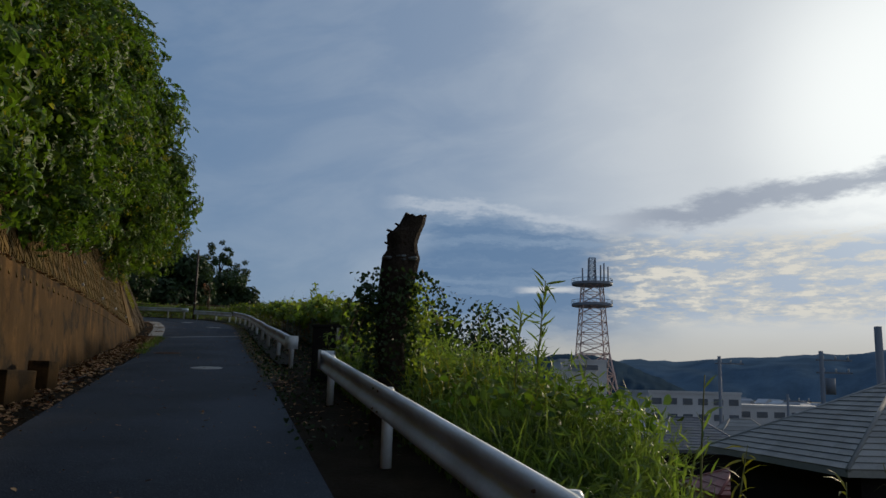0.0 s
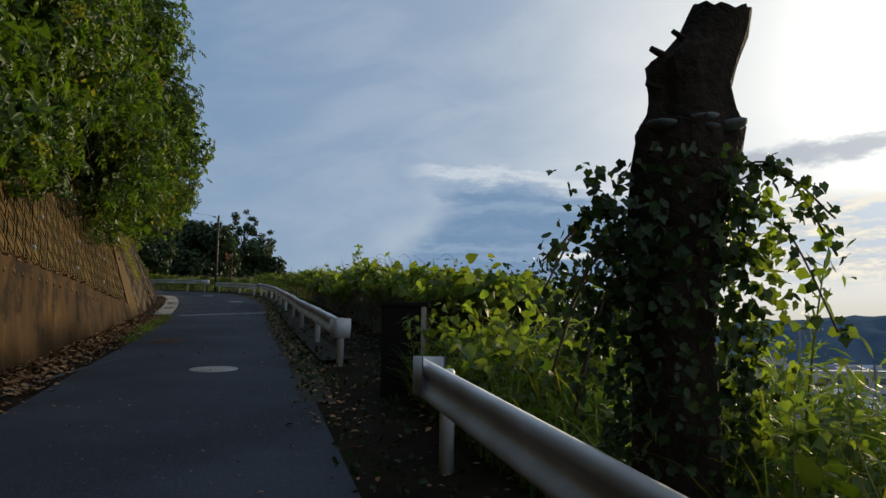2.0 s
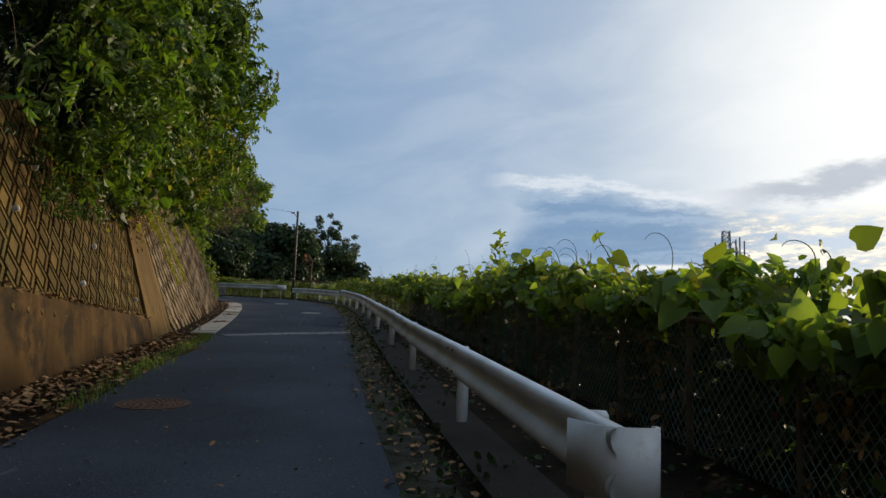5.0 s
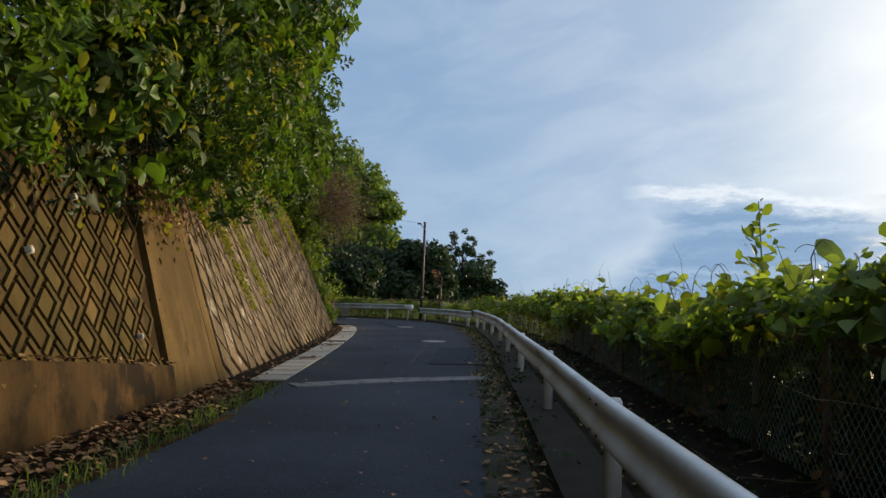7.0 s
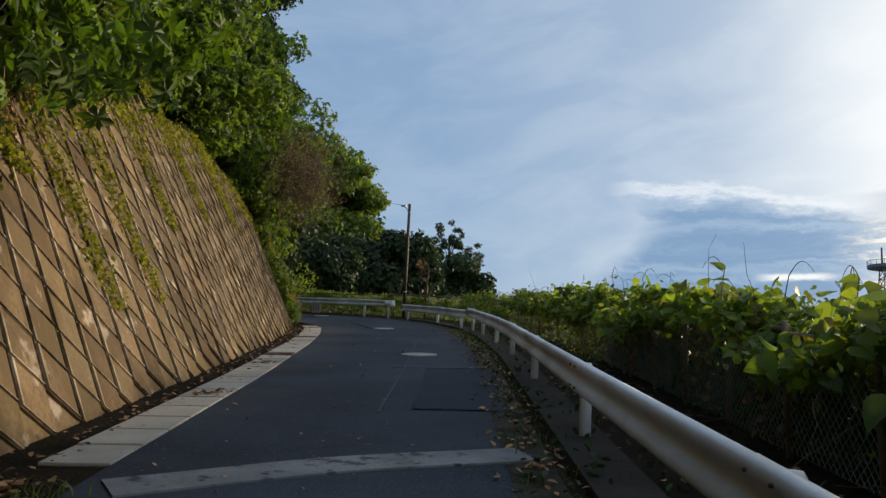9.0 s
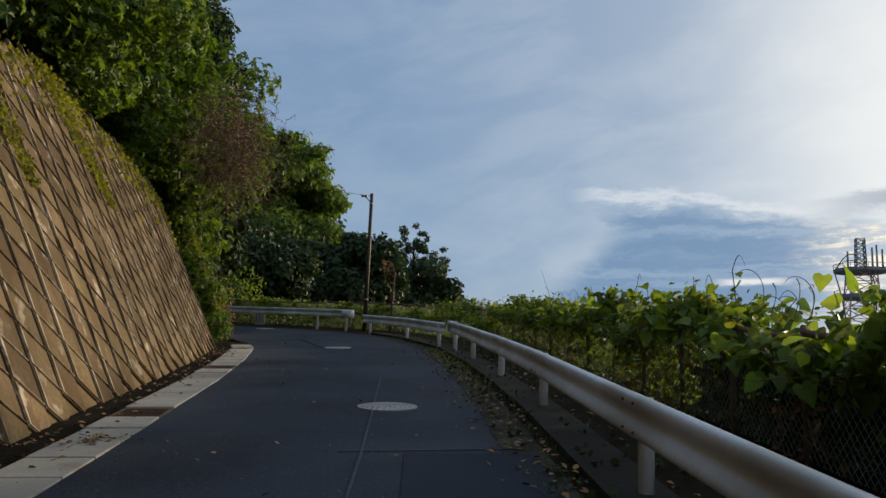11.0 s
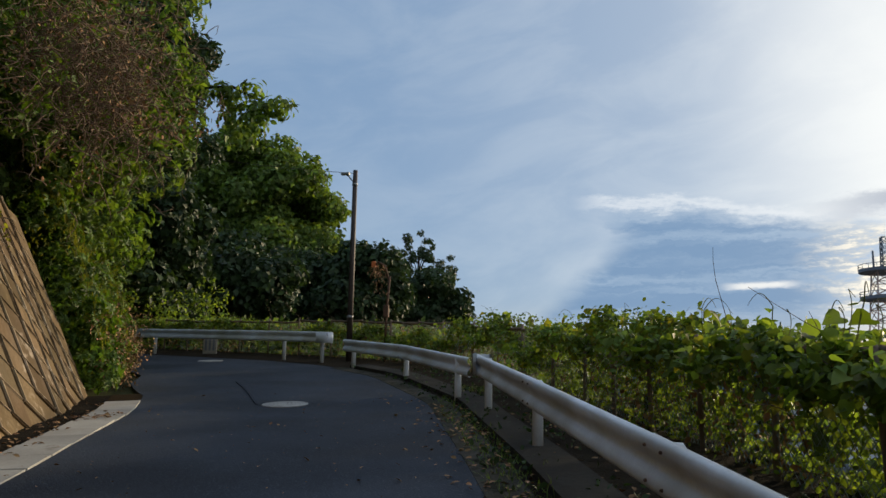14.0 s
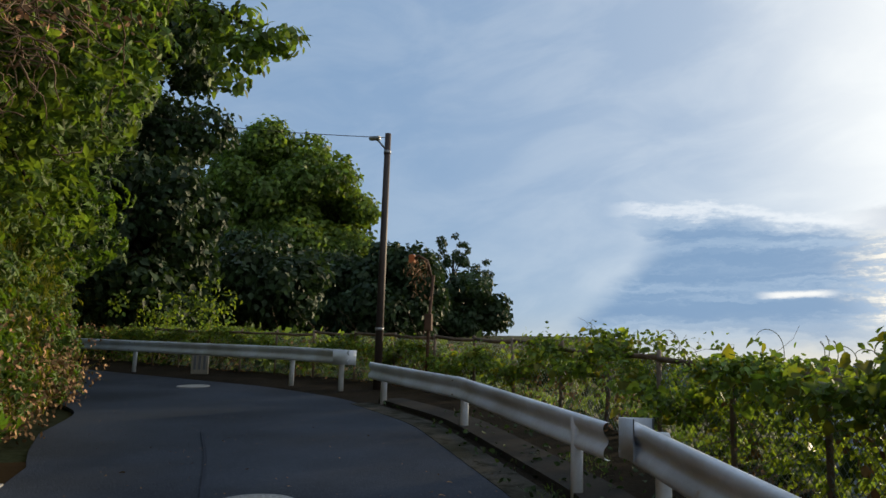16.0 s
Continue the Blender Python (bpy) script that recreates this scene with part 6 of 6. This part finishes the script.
def tower():
    x, y = 43.5, 236.0
    z0 = -12.5
    thing = empty("radio_tower", (x, y, z0), "red and white lattice radio tower with two round platforms", "tower")
    inv = Matrix.Translation((-x, -y, -z0))
    part("lower_lattice", tubes_mesh("lower_lattice", lattice((x, y, z0), 12.0, 8.5, 4.2, 4, 0.26), "tower_red", 5), thing, m=inv)
    part("upper_lattice", tubes_mesh("upper_lattice", lattice((x, y, 12.0), 33.0, 4.2, 2.7, 7, 0.17), "tower_red", 5), thing, m=inv)
    part("mast", tubes_mesh("mast", lattice((x, y, 33.0), 40.5, 1.1, 0.9, 6, 0.14), "tower_grey", 4), thing, m=inv)
    for z in (26.3, 32.6):
        vs, fs = disc("platform", 6.0, z - 0.3, z + 0.4, "tower_grey", 28)
        v2, f2 = disc("platform", 6.0, z - 0.3, z - 0.3, "tower_grey", 28)
        o = len(vs)
        plat = part("platform", mesh_of("platform", [(a + x, b + y, c) for a, b, c in vs + v2], fs + [tuple(i + o for i in reversed(q)) for q in f2], "tower_grey"), thing, "dark round steel platform", m=inv)
        rail = [([(x + 6.0 * math.cos(a), y + 6.0 * math.sin(a), z + 1.4) for a in np.linspace(0, 6.283, 29)], 0.08)] + [([(x + 6 * math.cos(a), y + 6 * math.sin(a), z + 0.3), (x + 6 * math.cos(a), y + 6 * math.sin(a), z + 1.4)], 0.06) for a in np.linspace(0, 6.0, 20)]
        part("railing", tubes_mesh("railing", rail, "tower_grey", 4), plat)
    for dx, h in ((2.6, 38.4), (3.6, 39.0), (4.8, 38.0), (-2.8, 37.4)):
        part("antenna", tubes_mesh("antenna", [([(x + dx, y, 33), (x + dx, y, h)], 0.22)], "tower_grey", 6), thing, m=inv)


tower()


def block_building(name, x, y, w, d, top, mat, label, storeys=2, cols=5, rot=0.0, group=""):
    g = ground_at(x, y) - 0.5
    thing = empty(name, (x, y, g), label, "building", group)
    thing.rotation_euler = (0, 0, rot)
    h = top - g
    part("wall", bm_mesh("wall", box_bm(w, d, h, 0.0, (0, 0, h / 2)), mat), thing)
    part("parapet", bm_mesh("parapet", box_bm(w + 0.4, d + 0.4, 0.5, 0.0, (0, 0, h)), mat), thing)
    vs, fs = [], []
    for s_ in range(storeys):
        for c in range(cols):
            win = bm_mesh("window", box_bm(w / cols * 0.62, 0.12, 1.3, 0.0, (-w / 2 + w * (c + 0.5) / cols, -d / 2 - 0.04, h - 1.9 - s_ * 3.2)), "glass_far")
            part("window", win, thing)
    return thing


block_building("office_building", 38.0, 226, 12.5, 14, 9.5, "plaster_pale", "pale grey block beside the tower", 1, 1)
part("sign", bm_mesh("sign", box_bm(4.5, 0.1, 0.9, 0.0, (-2.0, -7.1, 20.5)), "tower_grey"), bpy.data.objects["office_building"], "dark unreadable lettering")
block_building("factory_building", 52.0, 178, 20, 16, 1.6, "plaster_pale", "long low grey building with a window row", 2, 6, 0.1)
block_building("factory_building", 78.0, 190, 30, 16, -1.0, "plaster_pale", "long low grey building with a window row", 2, 8, -0.1)

# low roofs of the town, too many to count singly
tv, tf = [], []
for i in range(900):
    az, dist = radians(rng.uniform(-10, 62)), 70 * (18 ** rng.random())
    x, y = dist * math.sin(az), dist * math.cos(az)
    if az < 0.09 or dist < 85 or terrain_z(np.array(x), np.array(y)) > -9:
        continue
    w, d, h, r = rng.uniform(5, 11) * (1 + dist / 900), rng.uniform(5, 9) * (1 + dist / 900), rng.uniform(3.5, 8.5), rng.uniform(0, 3)
    o = len(tv)
    ca, sa = math.cos(r), math.sin(r)
    g = ground_at(x, y) - 0.5
    for z in (g, g + h):
        for px, py in ((-w, -d), (w, -d), (w, d), (-w, d)):
            tv.append((x + (px * ca - py * sa) / 2, y + (px * sa + py * ca) / 2, z))
    for px in (-w * 0.5, w * 0.5):
        tv.append((x + px * ca, y + px * sa, g + h + d * 0.22))
    tf += [(o + k, o + (k + 1) % 4, o + 4 + (k + 1) % 4, o + 4 + k) for k in range(4)]
    tf += [(o + 4, o + 5, o + 9, o + 8), (o + 6, o + 7, o + 8, o + 9), (o + 5, o + 6, o + 9), (o + 7, o + 4, o + 8)]
tagged(new("town_houses", mesh_of("town_houses", tv, tf, "town")), "hazy crowd of small town houses in the valley", "houses", kind="stuff")


def street_pole(x, y, top, r, arms, label):
    g = ground_at(x, y)
    thing = empty("street_pole", (x, y, g), label, "utility pole", "utility poles in the town")
    h = top - g
    part("shaft", tubes_mesh("shaft", [([(0, 0, -0.3), (0, 0, h)], [r, r * 0.75])], "tower_grey", 8), thing)
    for k in range(arms):
        part("crossarm", bm_mesh("crossarm", box_bm(2.0, 0.09, 0.09, 0.0, (0.7, 0, h - 0.5 - 0.7 * k)), "tower_grey"), thing)
        for u in (0.1, 0.8, 1.5):
            part("insulator", tubes_mesh("insulator", [([(u, 0, h - 0.45 - 0.7 * k), (u, 0, h - 0.25 - 0.7 * k)], 0.05)], "plaster_pale", 6), thing)
    if arms > 1:
        part("transformer", tubes_mesh("transformer", [([(0.45, 0, h - 2.4), (0.45, 0, h - 1.5)], 0.26)], "tower_grey", 10), thing)


street_pole(19.4, 56.8, 4.0, 0.16, 1, "grey concrete utility pole among roofs")
street_pole(21.2, 45.3, 3.9, 0.17, 2, "grey utility pole with a transformer")
street_pole(24.6, 58.0, 1.5, 0.12, 1, "short grey utility pole among roofs")
street_pole(11.3, 20.9, 3.2, 0.13, 0, "thick dark pole behind the house")


def ridge(name, pts, depth, mat, label):
    rows = 8
    vs, fs = [], []
    for i, (x, y, z) in enumerate(pts):
        for k in range(rows + 1):
            u = k / rows
            w = 1 + 0.25 * noise.noise(Vector((i * 0.35, u * 4, depth)))
            vs.append((x * (1 - depth * (1 - u) * w), y * (1 - depth * (1 - u) * w), TOWN_Z - 4 + (z - TOWN_Z + 4) * u ** 0.8 * (1 if k in (0, rows) else w ** 0.4)))
        vs.append((x * 1.2, y * 1.2, TOWN_Z - 5))
    m = rows + 2
    for i in range(len(pts) - 1):
        for k in range(m - 1):
            a = i * m + k
            fs.append((a, a + m, a + m + 1, a + 1))
    tagged(new(name, mesh_of(name, vs, fs, mat, True)), label, "hills", kind="structure")


def ridge_line(az0, az1, dist, heights, n, rough):
    out = []
    for i in range(n):
        f = i / (n - 1)
        az = radians(az0 + (az1 - az0) * f)
        h = np.interp(f, np.linspace(0, 1, len(heights)), heights) + rough * noise.noise(Vector((i * 0.16, dist * 0.01, 0))) + rough * 0.35 * noise.noise(Vector((i * 0.7, dist * 0.02, 3)))
        out.append((math.sin(az) * dist, math.cos(az) * dist, dist * math.tan(radians(h))))
    return out


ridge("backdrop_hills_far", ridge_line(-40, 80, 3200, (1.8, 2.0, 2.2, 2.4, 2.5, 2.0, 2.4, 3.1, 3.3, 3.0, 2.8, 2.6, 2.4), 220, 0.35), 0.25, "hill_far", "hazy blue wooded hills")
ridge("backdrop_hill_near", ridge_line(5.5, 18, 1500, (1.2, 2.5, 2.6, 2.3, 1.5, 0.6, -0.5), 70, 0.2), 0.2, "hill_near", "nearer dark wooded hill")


# ---------- wall blocks ----------
def prism(poly, top_inset, h):
    """A raised piece over a flat outline, its top drawn in."""
    c = Vector((sum(p[0] for p in poly) / len(poly), sum(p[1] for p in poly) / len(poly), 0))
    n = len(poly)
    vs = [Vector((p[0], p[1], -0.01)) for p in poly]
    for i, p in enumerate(poly):
        a, b = Vector((*poly[i - 1], 0)), Vector((*poly[(i + 1) % n], 0))
        p = Vector((*p, 0))
        d1, d2 = (a - p).normalized(), (b - p).normalized()
        cr = d2.cross(d1).z
        q = p + (d1 + d2) * (top_inset / max(0.25, abs(cr))) * (1 if cr > 0 else -1)
        vs.append(Vector((q.x, q.y, h)))
    fs = [tuple(range(n, 2 * n))] + [(i, (i + 1) % n, n + (i + 1) % n, n + i) for i in range(n)]
    return vs, fs


def herringbone_mesh(length, width, flip):
    """A rectangular block with an angled groove inside: pad and an L-shaped rib on its right-hand sides."""
    g = lambda u, v: ((u - 0.5) * length, (v - 0.5) * width * flip)
    e, k = 0.035, 0.045
    polys = [[g(e, k), g(0.70, k), g(0.70, 0.64), g(e, 0.64)],
             [g(e, 0.75), g(0.79, 0.75), g(0.79, k), g(1 - e, k), g(1 - e, 1 - k), g(e, 1 - k)]]
    vs, fs = [], []
    for p in polys:
        v, f = prism(p if flip > 0 else p[::-1], 0.006, 0.026)
        o = len(vs)
        vs += v
        fs += [tuple(i + o for i in q) for q in f]
    return mesh_of("block", vs, fs, "block_brown")


def rib_mesh(w, hgt, slant):
    """A slanting cell: sunken pad, a sloping rib along its lower edge and an upright one beside it."""
    g = lambda u, v: ((u - 0.5) * w, (v - 0.5) * hgt + (u - 0.5) * slant)
    polys = [[g(0.0, 0.0), g(1.0, 0.0), g(1.0, 1.0), g(0.0, 1.0)],
             [g(0.0, 0.0), g(1.0, 0.0), g(1.0, 0.10), g(0.11, 0.10), g(0.13, 1.0), g(0.0, 1.0)]]
    vs, fs = [], []
    for k, p in enumerate(polys):
        v, f = prism(p, 0.013 if k else 0.002, 0.041 if k else 0.024)
        o = len(vs)
        vs += v
        fs += [tuple(i + o for i in q) for q in f]
    me = mesh_of("block", vs, fs, "block_grey")
    me.materials.append(M["ridge_pale"])
    for p in me.polygons:
        p.material_index = int(p.index >= 5)
    return me


def on_wall(y, z, turn=0.0):
    """A frame lying on the wall's face: x along it, y up it, z out of it."""
    o = wall_point(y, z)
    t = (wall_point(y + 0.15, z) - wall_point(y - 0.15, z)).normalized()
    up = (wall_point(y, z + 0.15) - wall_point(y, z - 0.15)).normalized()
    nn = t.cross(up).normalized()
    if nn.x < 0:
        nn = -nn
    up = nn.cross(t).normalized()
    if up.z < 0:
        up = -up
    tt = up.cross(nn)
    m = Matrix(((tt.x, up.x, nn.x, o.x), (tt.y, up.y, nn.y, o.y), (tt.z, up.z, nn.z, o.z), (0, 0, 0, 1)))
    return m @ Matrix.Rotation(turn, 4, "Z") @ Matrix.Translation((0, 0, rng.uniform(-0.003, 0.003)))


def lay_blocks(wall, spots, limit):
    """Blocks as pairs of mesh and matrix: the first ones singly, the rest joined."""
    rest_v, rest_f, rest_m = [], [], []
    for i, (mesh, m) in enumerate(spots):
        if i < limit:
            part("block", mesh, wall, m=m)
            continue
        k = len(rest_v)
        rest_v += [m @ v.co for v in mesh.vertices]
        rest_f += [tuple(j + k for j in p.vertices) for p in mesh.polygons]
        rest_m += [p.material_index for p in mesh.polygons]
    if rest_v:
        me = bpy.data.meshes.new("blocks")
        me.from_pydata([tuple(v) for v in rest_v], [], rest_f)
        for mat in mesh.materials:
            me.materials.append(mat)
        me.polygons.foreach_set("material_index", rest_m)
        ob = part("blocks", me, wall)
        ob["kind"] = "stuff"


# ends of weep pipes in the first wall
v, f = tube([(0, 0, -0.02), (0, 0, 0.05), (0, 0, 0.052), (0, 0, 0.03)], [0.034, 0.034, 0.026, 0.024], 14, False)
PIPE = mesh_of("weep_pipe", v, f, "gutter", True)
MOUTH_DISC = mesh_of("plug", [(0.026 * math.cos(k * math.pi / 7), 0.026 * math.sin(k * math.pi / 7), 0.031) for k in range(14)], [tuple(range(14))], "concrete_dark")
for k in range(12):
    y, z = 25.2 - 0.95 * k, (3.25, 4.5, 3.85)[k % 3]
    pipe = empty("weep_pipe", (0, 0, 0), "short grey drain pipe end in the block wall", "drain pipe", "weep pipes in the wall")
    pipe.matrix_world = on_wall(y, z) @ Matrix.Translation((0, 0, 0.02))
    part("pipe", PIPE, pipe)
    part("plug", MOUTH_DISC, pipe, "dark disc in the pipe mouth")

# herringbone of the first wall: rows leaning one way, then the other
BL, BW = 0.355, 0.285
fall_mesh, rise_mesh = herringbone_mesh(BL, BW, 1), herringbone_mesh(BL, BW, -1)
R2 = math.sqrt(2)
cell = []
for j in range(-5, 5):
    for k in range(-80, 84):
        for a, b, mesh, turn in ((k * BW + BL / 2, k * BW + BW / 2, fall_mesh, -math.pi / 4), (k * BW + BL + BW / 2, (k + 1) * BW - BL / 2, rise_mesh, math.pi / 4)):
            a, b = a + j * (BL + BW), b + j * (BW - BL)
            y, v = 13.0 + (a + b) / R2, (b - a) / R2
            z = low_top(y) + 1.2 + v * 0.955
            if -2.0 < y < 25.55 and low_top(y) - 0.06 < z < crest(y) - 0.05:
                cell.append((-y, mesh, y, z, turn))
cell.sort(key=lambda c: c[0])
lay_blocks(wall_1, [(mesh, on_wall(y, z, turn)) for _, mesh, y, z, turn in cell], 300)

# slanting ribbed cells of the second wall, their sloping ribs running on from column to column
CW, CH, CS = 0.43, 0.41, -0.28
cell_mesh = rib_mesh(CW, CH, CS)
spots = []
for c in range(int((46.85 - 27.9) / CW)):
    y = 27.9 + (c + 0.5) * CW
    lo, hi = zr(y) + 0.02, crest(y)
    lean = (wall_point(y, hi) - wall_point(y, lo)).length / (hi - lo)
    step = CH / lean
    first = math.ceil((lo - c * CS / lean) / step) - 1
    for r in range(int((hi - lo) / step) + 3):
        z = (first + r) * step + c * CS / lean
        if lo - 0.02 < z < hi - 0.1:
            spots.append((cell_mesh, on_wall(y, z)))
lay_blocks(wall_2, spots, 300)
